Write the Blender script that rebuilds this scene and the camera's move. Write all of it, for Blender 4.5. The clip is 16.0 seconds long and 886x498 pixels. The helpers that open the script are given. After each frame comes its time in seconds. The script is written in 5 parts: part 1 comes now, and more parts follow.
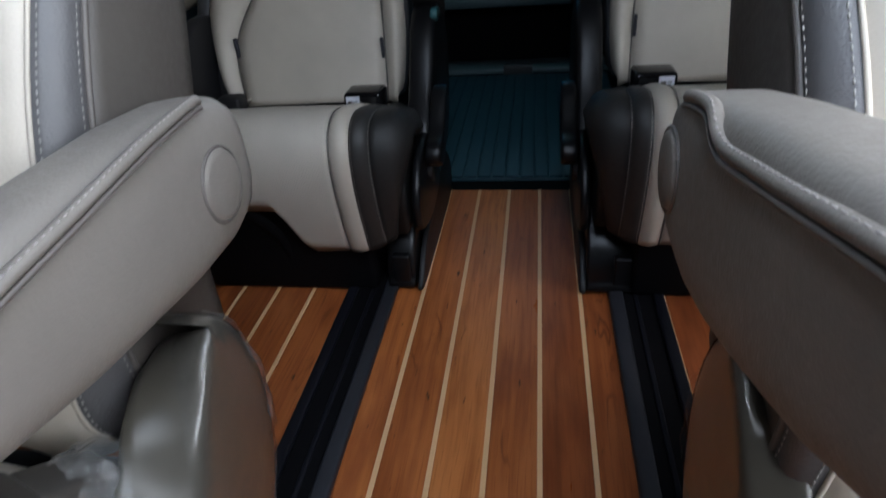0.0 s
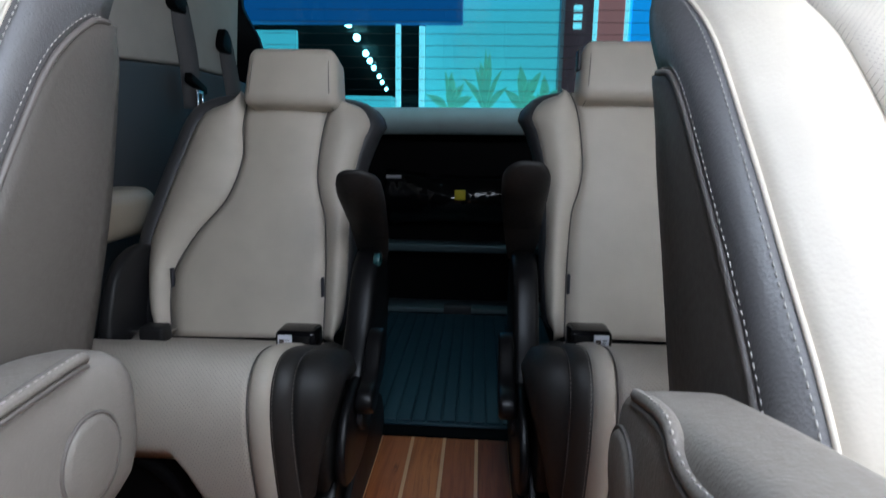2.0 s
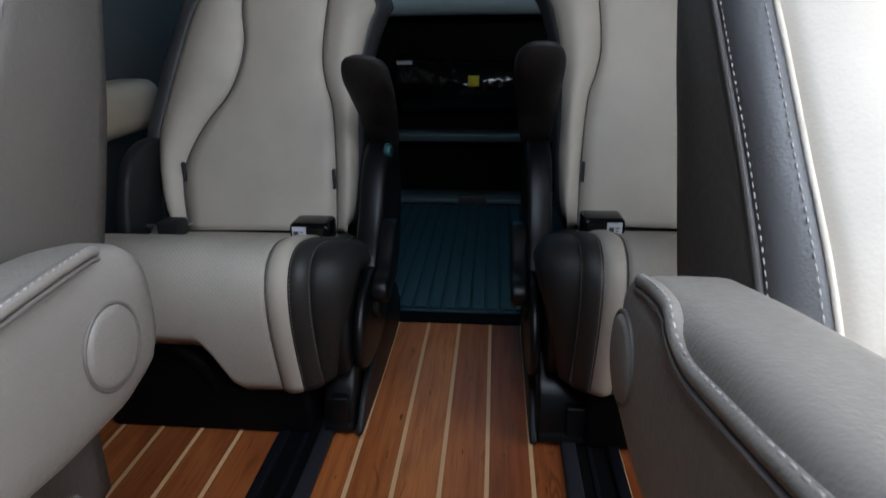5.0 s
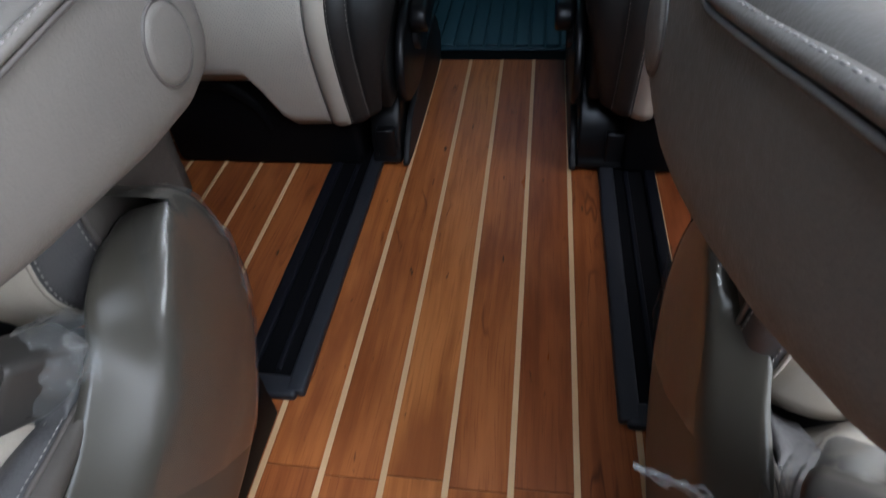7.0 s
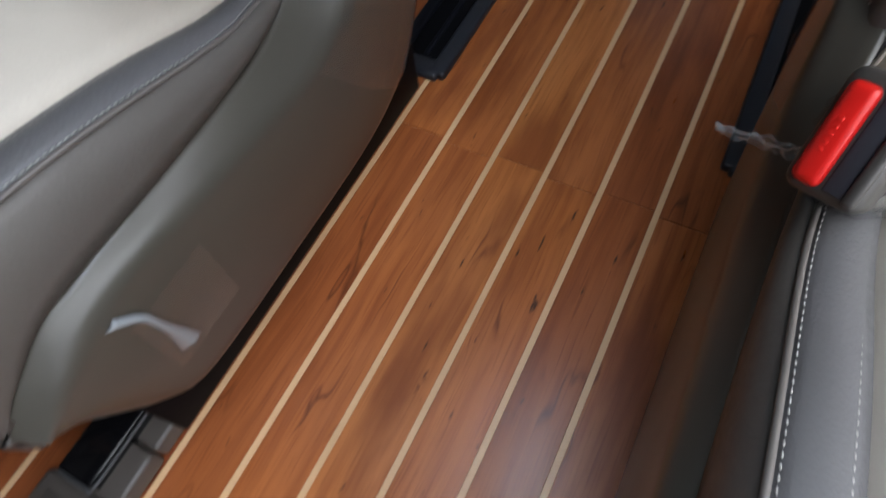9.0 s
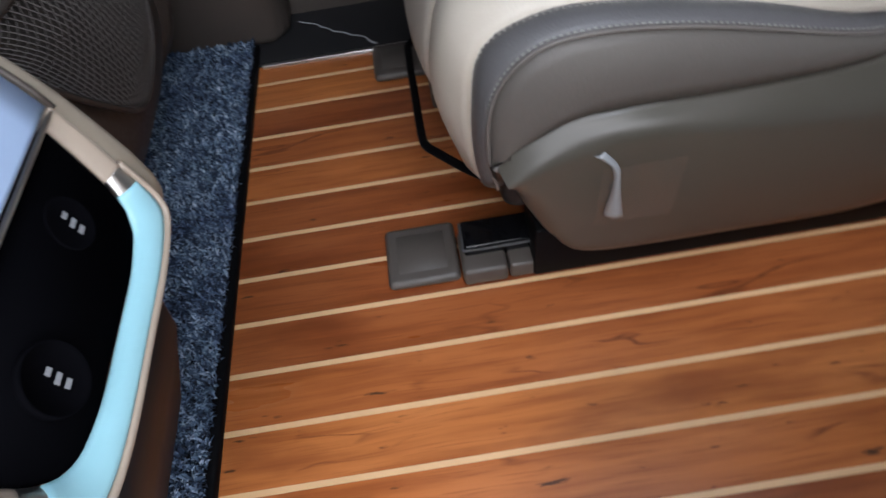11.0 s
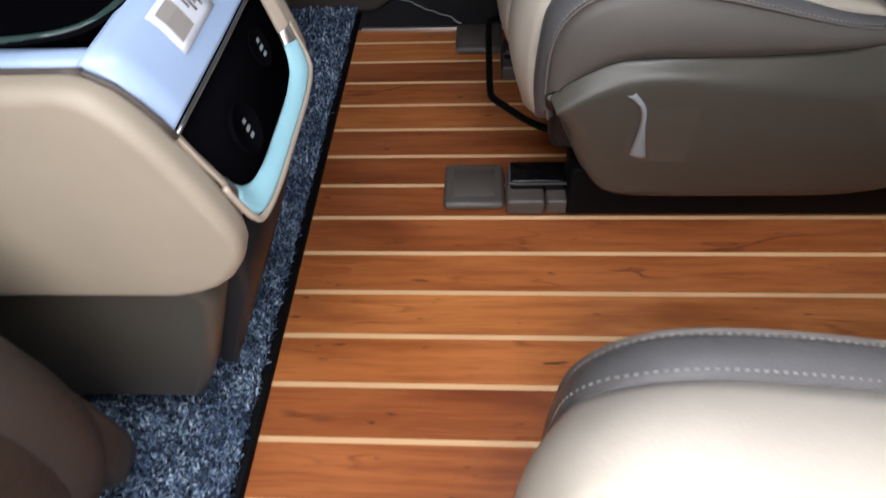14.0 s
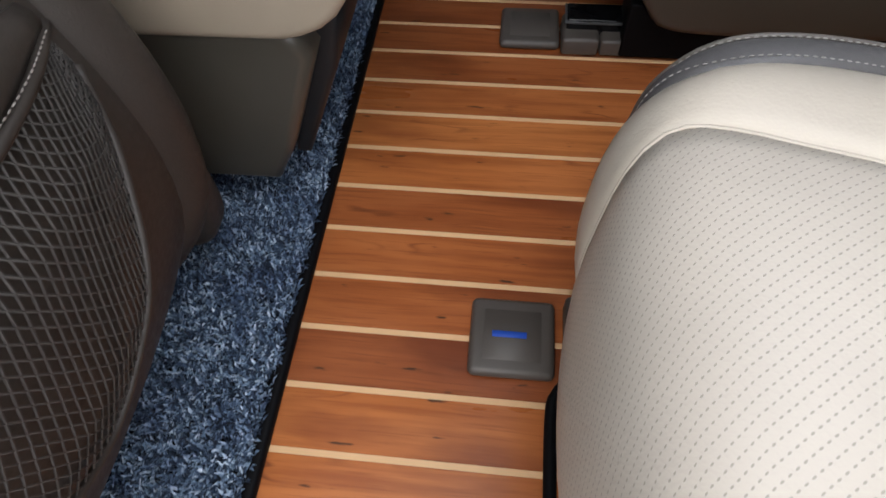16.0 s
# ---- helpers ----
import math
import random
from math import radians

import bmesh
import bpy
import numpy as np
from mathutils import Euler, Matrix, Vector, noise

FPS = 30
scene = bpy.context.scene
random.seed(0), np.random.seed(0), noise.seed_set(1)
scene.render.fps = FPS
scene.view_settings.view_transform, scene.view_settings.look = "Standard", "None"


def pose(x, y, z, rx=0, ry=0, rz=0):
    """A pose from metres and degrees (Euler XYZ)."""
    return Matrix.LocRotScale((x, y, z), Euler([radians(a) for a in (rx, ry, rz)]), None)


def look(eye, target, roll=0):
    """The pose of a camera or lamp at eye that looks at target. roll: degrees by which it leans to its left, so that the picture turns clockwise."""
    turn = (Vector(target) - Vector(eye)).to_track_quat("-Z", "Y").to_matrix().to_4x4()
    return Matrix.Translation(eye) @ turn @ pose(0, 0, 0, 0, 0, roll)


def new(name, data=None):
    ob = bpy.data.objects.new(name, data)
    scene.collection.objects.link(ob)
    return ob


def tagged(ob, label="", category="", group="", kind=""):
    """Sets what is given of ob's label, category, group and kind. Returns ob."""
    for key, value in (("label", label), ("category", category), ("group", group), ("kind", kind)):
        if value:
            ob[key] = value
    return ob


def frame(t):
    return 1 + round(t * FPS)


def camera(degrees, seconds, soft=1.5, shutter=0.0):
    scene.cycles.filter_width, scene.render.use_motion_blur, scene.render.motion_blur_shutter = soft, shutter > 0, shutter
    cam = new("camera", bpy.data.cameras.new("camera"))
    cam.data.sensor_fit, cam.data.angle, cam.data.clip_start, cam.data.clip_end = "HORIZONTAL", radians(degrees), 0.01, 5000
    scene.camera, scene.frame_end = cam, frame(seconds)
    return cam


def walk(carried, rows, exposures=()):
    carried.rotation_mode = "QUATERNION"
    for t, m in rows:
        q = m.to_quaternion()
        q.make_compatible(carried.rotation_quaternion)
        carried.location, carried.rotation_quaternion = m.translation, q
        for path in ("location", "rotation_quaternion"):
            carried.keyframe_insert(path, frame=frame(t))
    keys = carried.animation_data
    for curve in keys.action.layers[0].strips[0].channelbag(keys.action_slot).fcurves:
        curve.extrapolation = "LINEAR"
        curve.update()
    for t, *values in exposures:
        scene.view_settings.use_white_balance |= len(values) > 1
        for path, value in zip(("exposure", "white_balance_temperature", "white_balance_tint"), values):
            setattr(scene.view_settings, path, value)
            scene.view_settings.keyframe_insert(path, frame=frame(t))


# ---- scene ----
cam = camera(73.7, 16.0, shutter=0.5)
PATH = [
    (0, (0.064, 0.946, 0.683), (-0.243, 2.604, -0.392), -5.0),
    (0.5, (0.059, 0.964, 0.689), (-0.168, 2.726, -0.23), -3.0),
    (1, (0.063, 0.973, 0.695), (-0.139, 2.809, -0.072), -1.9),
    (1.5, (0.063, 0.997, 0.696), (-0.094, 2.911, 0.139), -0.4),
    (2, (0.065, 1.001, 0.697), (-0.052, 2.961, 0.319), 0.9),
    (2.5, (0.068, 1.009, 0.701), (-0.034, 2.987, 0.42), 1.9),
    (3, (0.069, 1.012, 0.694), (-0.025, 2.984, 0.377), 2.1),
    (5.5, (0.076, 1.006, 0.693), (-0.124, 2.785, -0.198), -1.9),
    (6, (0.085, 0.998, 0.694), (-0.152, 2.674, -0.371), -2.9),
    (6.5, (0.071, 0.976, 0.668), (-0.168, 2.534, -0.563), -3.0),
    (7, (0.081, 0.963, 0.665), (-0.204, 2.367, -0.73), -5.4),
    (7.5, (0.08, 0.951, 0.666), (-0.221, 2.214, -0.855), -6.6),
    (8, (0.089, 0.933, 0.643), (-0.302, 2.014, -0.994), -9.3),
    (8.5, (0.106, 0.864, 0.658), (-0.377, 1.81, -1.037), -10.1),
    (9, (0.135, 0.809, 0.644), (-0.429, 1.59, -1.108), -10.0),
    (9.5, (0.157, 0.762, 0.641), (-0.5, 1.343, -1.156), -10.7),
    (10, (0.191, 0.698, 0.626), (-0.644, 1.066, -1.154), -12.7),
    (10.2, (0.205, 0.671, 0.634), (-0.732, 0.951, -1.111), -12.7),
    (12.3, (0.204, 0.662, 0.693), (-1.132, 0.524, -0.789), -5.7),
    (12.5, (0.22, 0.667, 0.69), (-1.114, 0.543, -0.795), -5.1),
    (13, (0.28, 0.65, 0.696), (-1.032, 0.514, -0.808), -5.4),
    (13.5, (0.353, 0.644, 0.693), (-0.954, 0.525, -0.816), -4.5),
    (14, (0.423, 0.638, 0.701), (-0.849, 0.518, -0.838), -4.0),
    (14.5, (0.481, 0.633, 0.684), (-0.749, 0.51, -0.888), -3.3),
    (15, (0.534, 0.621, 0.668), (-0.655, 0.487, -0.935), -3.5),
    (15.5, (0.574, 0.599, 0.653), (-0.56, 0.462, -0.989), -3.2),
    (16, (0.594, 0.59, 0.647), (-0.496, 0.431, -1.022), -2.9),
]
walk(cam, [(t, look(eye, target, roll)) for t, eye, target, roll in PATH],
     exposures=[(0, 0.3, 6050, 10), (1.5, 0.45, 6100, 11), (2.5, 0.33, 6150, 11), (3.2, 0.17, 6150, 11), (5.5, 0.35, 6100, 10), (6.5, 0.40, 6000, 10), (8.0, 0.2, 6050, 10), (10.2, 0.12, 6300, 12), (12.4, 0.12, 6300, 14), (14.5, 0.06, 6650, 14), (15.5, -0.33, 6600, 13), (16, -0.55, 6550, 12)])

# ---- light ----
world = bpy.data.worlds.new("sky")
scene.world = world
world.use_nodes = True
wn = world.node_tree.nodes
sky = wn.new("ShaderNodeTexSky")
sky.sky_type, sky.sun_disc = "NISHITA", False
sky.sun_elevation, sky.sun_rotation = radians(50), radians(90)
world.node_tree.links.new(sky.outputs[0], wn["Background"].inputs[0])
wn["Background"].inputs[1].default_value = 0.05

sun_data = bpy.data.lights.new("sun", "SUN")
sun_data.energy, sun_data.angle, sun_data.color = 1.0, radians(15), (1.0, 0.96, 0.9)
sun = new("sun", sun_data)
sun.matrix_world = look((6, -1, 8), (0, 0.5, 0))


def area_lamp(name, eye, target, width, height, power, color=(1, 1, 1)):
    data = bpy.data.lights.new(name, "AREA")
    data.shape, data.size, data.size_y, data.energy, data.color = "RECTANGLE", width, height, power, color
    lamp = new(name, data)
    lamp.matrix_world = look(eye, target)
    return lamp


# daylight of the open sliding door, an assumed unseen glass roof and the windscreen
area_lamp("door_daylight", (1.06, 0.82, 0.85), (0, 0.92, 0.42), 1.3, 0.9, 18.5, (0.95, 0.98, 1.0))
# two lamps added under the closed headlining; no roof glass is built
area_lamp("assumed_roof_daylight", (0.48, 0.66, 1.355), (0.48, 0.66, 0), 0.42, 1.1, 9.5, (0.90, 0.95, 1.0))
area_lamp("assumed_aisle_daylight", (0.08, 1.02, 1.355), (0.08, 1.02, 0), 0.24, 0.62, 5.2, (0.76, 0.86, 1.0))
# hung under the roof, facing down, in place of the rear window's light
area_lamp("rear_window_daylight", (0, 3.33, 1.352), (0, 3.25, 0), 1.4, 0.2, 1.5, (0.5, 0.88, 0.95))
area_lamp("windscreen_daylight", (0, -1.25, 1.0), (0, 0.6, 0.5), 1.3, 0.5, 0.2, (0.9, 0.96, 1.0))


# ---- materials ----
def mat_base(name, color, rough=0.5, metal=0.0, spec=0.5):
    m = bpy.data.materials.new(name)
    m.use_nodes = True
    b = m.node_tree.nodes["Principled BSDF"]
    b.inputs["Base Color"].default_value = (*color, 1)
    b.inputs["Roughness"].default_value = rough
    b.inputs["Metallic"].default_value = metal
    b.inputs["Specular IOR Level"].default_value = spec
    return m, m.node_tree.nodes, m.node_tree.links, b


def noise_node(nodes, links, coord, scale, detail=4.0, stretch=(1, 1, 1)):
    mp = nodes.new("ShaderNodeMapping")
    mp.inputs["Scale"].default_value = stretch
    links.new(coord, mp.inputs["Vector"])
    n = nodes.new("ShaderNodeTexNoise")
    n.inputs["Scale"].default_value, n.inputs["Detail"].default_value = scale, detail
    links.new(mp.outputs[0], n.inputs["Vector"])
    return n


def ramp_node(nodes, links, fac, stops):
    r = nodes.new("ShaderNodeValToRGB")
    while len(r.color_ramp.elements) < len(stops):
        r.color_ramp.elements.new(0.5)
    for e, (p, c) in zip(r.color_ramp.elements, stops):
        e.position, e.color = p, (*c, 1)
    links.new(fac, r.inputs[0])
    return r


def mixed(nodes, links, a, b, fac, mode="MIX"):
    m = nodes.new("ShaderNodeMix")
    m.data_type, m.blend_type = "RGBA", mode
    for sock, v in ((m.inputs[0], fac), (m.inputs[6], a), (m.inputs[7], b)):
        if isinstance(v, (int, float)):
            sock.default_value = v
        elif isinstance(v, tuple):
            sock.default_value = (*v, 1)
        else:
            links.new(v, sock)
    return m.outputs[2]


def bump_to(nodes, links, b, height, strength, distance):
    bp = nodes.new("ShaderNodeBump")
    bp.inputs["Strength"].default_value, bp.inputs["Distance"].default_value = strength, distance
    links.new(height, bp.inputs["Height"])
    links.new(bp.outputs[0], b.inputs["Normal"])
    return bp


def leather(name, color, rough=0.48, grain=420, perforated=False, depth=0.0006):
    m, n, l, b = mat_base(name, color, rough)
    co = n.new("ShaderNodeNewGeometry").outputs["Position"]
    v = n.new("ShaderNodeTexVoronoi")
    v.inputs["Scale"].default_value = grain
    l.new(co, v.inputs["Vector"])
    big = noise_node(n, l, co, 9, 3)
    fine = noise_node(n, l, co, 160, 3)
    dark = tuple(c * 0.86 for c in color)
    col = mixed(n, l, dark, color, ramp_node(n, l, big.outputs[0], [(0.3, (0, 0, 0)), (0.65, (1, 1, 1))]).outputs[0])
    height = n.new("ShaderNodeMath")
    height.operation = "ADD"
    soft = n.new("ShaderNodeMath")
    soft.operation = "MULTIPLY"
    soft.inputs[1].default_value = 0.45
    l.new(v.outputs["Distance"], soft.inputs[0])
    wrinkle = noise_node(n, l, co, grain * 0.8, 5, (1, 1, 0.6))
    l.new(soft.outputs[0], height.inputs[0])
    l.new(wrinkle.outputs[0], height.inputs[1])
    h = height.outputs[0]
    if perforated:
        # rows of punched holes, two by two, on a slanting grid
        sep = n.new("ShaderNodeSeparateXYZ")
        l.new(co, sep.inputs[0])

        def op(kind, a, c=None):
            k = n.new("ShaderNodeMath")
            k.operation = kind
            for i, q in enumerate((a, c)):
                if q is None:
                    continue
                if isinstance(q, (int, float)):
                    k.inputs[i].default_value = q
                else:
                    l.new(q, k.inputs[i])
            return k.outputs[0]
        run = op("ADD", sep.outputs[1], sep.outputs[2])
        u = op("MULTIPLY", op("SUBTRACT", op("MULTIPLY", run, 0.82), op("MULTIPLY", sep.outputs[0], 0.57)), 1 / 0.0046)
        w = op("MULTIPLY", op("ADD", op("MULTIPLY", run, 0.57), op("MULTIPLY", sep.outputs[0], 0.82)), 1 / 0.0056)
        row = op("FLOOR", w)
        u2 = op("ADD", u, op("MULTIPLY", row, 0.36))
        du = op("SUBTRACT", op("FRACT", u2), 0.5)
        dw = op("SUBTRACT", op("FRACT", w), 0.5)
        r2 = op("ADD", op("POWER", op("ABSOLUTE", op("MULTIPLY", du, 0.34)), 2.0), op("POWER", op("ABSOLUTE", dw), 2.0))
        hole = op("LESS_THAN", r2, 0.0080)
        col = mixed(n, l, col, tuple(c * 0.6 for c in color), hole)
        h = op("SUBTRACT", h, op("MULTIPLY", hole, 3.0))
    l.new(col, b.inputs["Base Color"])
    rr = ramp_node(n, l, fine.outputs[0], [(0.2, (rough - 0.07,) * 3), (0.8, (rough + 0.1,) * 3)])
    l.new(rr.outputs[0], b.inputs["Roughness"])
    bump_to(n, l, b, h, 0.35, depth)
    return m


def plastic(name, color, rough=0.45, grain=900, strength=0.15, spec=0.5):
    m, n, l, b = mat_base(name, color, rough, 0, spec)
    co = n.new("ShaderNodeNewGeometry").outputs["Position"]
    g = noise_node(n, l, co, grain, 2)
    s = noise_node(n, l, co, 14, 4)
    col = mixed(n, l, tuple(c * 0.8 for c in color), color, s.outputs[0])
    l.new(col, b.inputs["Base Color"])
    rr = ramp_node(n, l, s.outputs[0], [(0.3, (max(rough - 0.02, 0.02),) * 3), (0.7, (rough + 0.025,) * 3)])
    l.new(rr.outputs[0], b.inputs["Roughness"])
    bump_to(n, l, b, g.outputs[0], strength, 0.0004)
    return m


def wood(name):
    m, n, l, b = mat_base(name, (0.3, 0.13, 0.05), 0.36, 0, 0.4)
    co = n.new("ShaderNodeNewGeometry").outputs["Position"]
    info = n.new("ShaderNodeObjectInfo")
    comb = n.new("ShaderNodeCombineXYZ")
    l.new(info.outputs["Random"], comb.inputs[0])
    l.new(info.outputs["Random"], comb.inputs[1])
    shift = n.new("ShaderNodeVectorMath")
    shift.operation = "MULTIPLY_ADD"
    l.new(comb.outputs[0], shift.inputs[0])
    shift.inputs[1].default_value = (7.3, 11.1, 0)
    l.new(co, shift.inputs[2])
    # the grain wanders a little across the board
    sway = noise_node(n, l, shift.outputs[0], 3, 2, (1.0, 1.0, 1))
    bend = n.new("ShaderNodeVectorMath")
    bend.operation = "MULTIPLY_ADD"
    l.new(sway.outputs["Color"], bend.inputs[0])
    bend.inputs[1].default_value = (0.022, 0.0, 0.0)
    l.new(shift.outputs[0], bend.inputs[2])
    p = bend.outputs[0]
    fibre = noise_node(n, l, p, 90, 5, (4.5, 0.12, 1))
    grain = noise_node(n, l, p, 26, 6, (3.4, 0.16, 1))
    flow = noise_node(n, l, p, 6, 4, (2.8, 0.6, 1))
    broad = noise_node(n, l, p, 7, 4, (1.8, 0.42, 1))
    fleck = noise_node(n, l, shift.outputs[0], 34, 3, (2.6, 0.5, 1))
    tone = ramp_node(n, l, info.outputs["Random"], [(0.0, (0.28, 0.078, 0.024)), (0.4, (0.375, 0.112, 0.032)), (0.75, (0.44, 0.138, 0.038)), (1.0, (0.52, 0.178, 0.050))])
    base = tone.outputs[0]

    def toned(k):
        return mixed(n, l, base, k, 1.0, "MULTIPLY")
    c = mixed(n, l, toned((0.70, 0.62, 0.58)), base, ramp_node(n, l, grain.outputs[0], [(0.34, (0, 0, 0)), (0.58, (1, 1, 1))]).outputs[0])
    c = mixed(n, l, c, toned((1.3, 1.42, 1.5)), ramp_node(n, l, flow.outputs[0], [(0.46, (0, 0, 0)), (0.76, (0.75, 0.75, 0.75))]).outputs[0])
    c = mixed(n, l, c, toned((0.45, 0.34, 0.36)), ramp_node(n, l, broad.outputs[0], [(0.54, (0, 0, 0)), (0.68, (0.72, 0.72, 0.72))]).outputs[0])
    c = mixed(n, l, c, toned((0.55, 0.46, 0.42)), ramp_node(n, l, fibre.outputs[0], [(0.32, (0.6, 0.6, 0.6)), (0.46, (0, 0, 0))]).outputs[0])
    c = mixed(n, l, c, (0.03, 0.013, 0.008), ramp_node(n, l, fleck.outputs[0], [(0.675, (0, 0, 0)), (0.735, (0.88, 0.88, 0.88))]).outputs[0])
    # thin dark veins that run along some of the boards
    vein, spread, sparse = noise_node(n, l, p, 9, 3, (1.7, 0.32, 1)), n.new("ShaderNodeMath"), n.new("ShaderNodeMath")
    spread.operation, sparse.operation = "SUBTRACT", "ABSOLUTE"
    spread.inputs[1].default_value = 0.5
    l.new(vein.outputs[0], spread.inputs[0])
    l.new(spread.outputs[0], sparse.inputs[0])
    thin = ramp_node(n, l, sparse.outputs[0], [(0.0, (0.85, 0.85, 0.85)), (0.016, (0, 0, 0))])
    where = ramp_node(n, l, noise_node(n, l, shift.outputs[0], 7, 2, (1.6, 0.8, 1)).outputs[0], [(0.56, (0, 0, 0)), (0.66, (1, 1, 1))])
    c = mixed(n, l, c, toned((0.30, 0.22, 0.24)), mixed(n, l, thin.outputs[0], where.outputs[0], 1.0, "MULTIPLY"))
    l.new(c, b.inputs["Base Color"])
    rr = ramp_node(n, l, flow.outputs[0], [(0.3, (0.27,) * 3), (0.7, (0.40,) * 3)])
    l.new(rr.outputs[0], b.inputs["Roughness"])
    bump_to(n, l, b, fibre.outputs[0], 0.10, 0.0004)
    return m


def pile(name):
    m, n, l, b = mat_base(name, (0.1, 0.14, 0.2), 0.75)
    geo = n.new("ShaderNodeNewGeometry")
    big = noise_node(n, l, geo.outputs["Position"], 22, 3)
    r = ramp_node(n, l, geo.outputs["Random Per Island"], [(0.0, (0.004, 0.010, 0.026)), (0.42, (0.050, 0.088, 0.155)), (0.78, (0.24, 0.34, 0.47)), (1.0, (0.62, 0.73, 0.86))])
    c = mixed(n, l, r.outputs[0], mixed(n, l, r.outputs[0], (0.4, 0.45, 0.55), 1.0, "MULTIPLY"), ramp_node(n, l, big.outputs[0], [(0.4, (0, 0, 0)), (0.65, (1, 1, 1))]).outputs[0])
    l.new(c, b.inputs["Base Color"])
    return m


def film_mat(name, milk=0.06, ruck=45, deep=0.004):
    """Thin clear wrapping film: mostly clear, faintly milky, with a wrinkled gloss."""
    m = bpy.data.materials.new(name)
    m.use_nodes = True
    n, l = m.node_tree.nodes, m.node_tree.links
    n.remove(n["Principled BSDF"])
    t, d, g = n.new("ShaderNodeBsdfTransparent"), n.new("ShaderNodeBsdfDiffuse"), n.new("ShaderNodeBsdfGlossy")
    f, body, mx = n.new("ShaderNodeLayerWeight"), n.new("ShaderNodeMixShader"), n.new("ShaderNodeMixShader")
    d.inputs["Color"].default_value = (0.8, 0.84, 0.86, 1)
    g.inputs["Roughness"].default_value = 0.14
    f.inputs["Blend"].default_value = 0.5
    rise, gloss = n.new("ShaderNodeMath"), n.new("ShaderNodeMath")
    rise.operation, gloss.operation = "POWER", "MULTIPLY_ADD"
    rise.inputs[1].default_value = 4.0
    gloss.inputs[1].default_value, gloss.inputs[2].default_value = 0.7, 0.055
    l.new(f.outputs["Facing"], rise.inputs[0])
    l.new(rise.outputs[0], gloss.inputs[0])
    co = n.new("ShaderNodeNewGeometry").outputs["Position"]
    w = noise_node(n, l, co, ruck, 5)
    cloud = noise_node(n, l, co, 30, 4)
    milky = ramp_node(n, l, cloud.outputs[0], [(0.35, (milk * 0.4,) * 3), (0.7, (milk * 1.8,) * 3)])
    bp = n.new("ShaderNodeBump")
    bp.inputs["Strength"].default_value, bp.inputs["Distance"].default_value = 0.6, deep
    l.new(w.outputs[0], bp.inputs["Height"])
    l.new(bp.outputs[0], g.inputs["Normal"])
    l.new(milky.outputs[0], body.inputs[0])
    l.new(t.outputs[0], body.inputs[1])
    l.new(d.outputs[0], body.inputs[2])
    l.new(gloss.outputs[0], mx.inputs[0])
    l.new(body.outputs[0], mx.inputs[1])
    l.new(g.outputs[0], mx.inputs[2])
    l.new(mx.outputs[0], n["Material Output"].inputs[0])
    return m


def glass_mat(name, tint):
    m = bpy.data.materials.new(name)
    m.use_nodes = True
    n, l = m.node_tree.nodes, m.node_tree.links
    n.remove(n["Principled BSDF"])
    t, g, f, mx = n.new("ShaderNodeBsdfTransparent"), n.new("ShaderNodeBsdfGlossy"), n.new("ShaderNodeFresnel"), n.new("ShaderNodeMixShader")
    t.inputs[0].default_value = (*tint, 1)
    g.inputs["Roughness"].default_value = 0.02
    l.new(f.outputs[0], mx.inputs[0])
    l.new(t.outputs[0], mx.inputs[1])
    l.new(g.outputs[0], mx.inputs[2])
    l.new(mx.outputs[0], n["Material Output"].inputs[0])
    return m


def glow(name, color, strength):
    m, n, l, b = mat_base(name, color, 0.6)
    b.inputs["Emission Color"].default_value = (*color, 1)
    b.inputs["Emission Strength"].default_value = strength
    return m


IVORY = leather("ivory_leather", (0.53, 0.475, 0.40))
IVORY_HOLES = leather("perforated_ivory_leather", (0.51, 0.462, 0.40), perforated=True)
GREY_LEATHER = leather("grey_leather", (0.105, 0.101, 0.103), 0.42, 480, False, 0.0011)
TAUPE = leather("taupe_leather", (0.086, 0.075, 0.066), 0.48)
ARM = leather("greige_leather", (0.20, 0.178, 0.158), 0.48, 520, False, 0.0009)
BROWN = leather("brown_leather", (0.042, 0.034, 0.029), 0.5)
SHIELD = plastic("taupe_plastic", (0.072, 0.065, 0.053), 0.30, strength=0.12)
PAD = plastic("grey_taupe_plastic", (0.088, 0.075, 0.067), 0.45)
LEDGE = plastic("blue_grey_ledge", (0.085, 0.125, 0.14), 0.4)
DARK = plastic("dark_plastic", (0.018, 0.018, 0.020), 0.45, spec=0.3)
BLACK = plastic("black_plastic", (0.005, 0.005, 0.006), 0.5, spec=0.06)
GLOSS_BLACK = plastic("gloss_black", (0.005, 0.005, 0.006), 0.12, strength=0.0, spec=0.3)
RAIL = plastic("rail_plastic", (0.02, 0.021, 0.027), 0.42)
BEIGE_TRIM = plastic("beige_trim", (0.37, 0.31, 0.24), 0.5)
GREY_TRIM = plastic("dark_grey_trim", (0.06, 0.06, 0.065), 0.55)
BROWN_TRIM = plastic("brown_trim", (0.07, 0.056, 0.048), 0.5)
MAT_TEAL = plastic("grooved_mat", (0.022, 0.066, 0.092), 0.42)
HEADLINING = plastic("headlining", (0.46, 0.43, 0.39), 0.9)
WOOD = wood("teak_plank")
STRIP = plastic("pale_inlay", (0.78, 0.50, 0.27), 0.42, 300, 0.1)
RUG = pile("blue_grey_pile")
THREAD = plastic("pale_thread", (0.34, 0.325, 0.305), 0.7, strength=0.0)
GREY_THREAD = plastic("greige_thread", (0.33, 0.30, 0.275), 0.7, strength=0.0)
PIPING = leather("dark_piping", (0.12, 0.105, 0.095))
FILM = film_mat("clear_film")
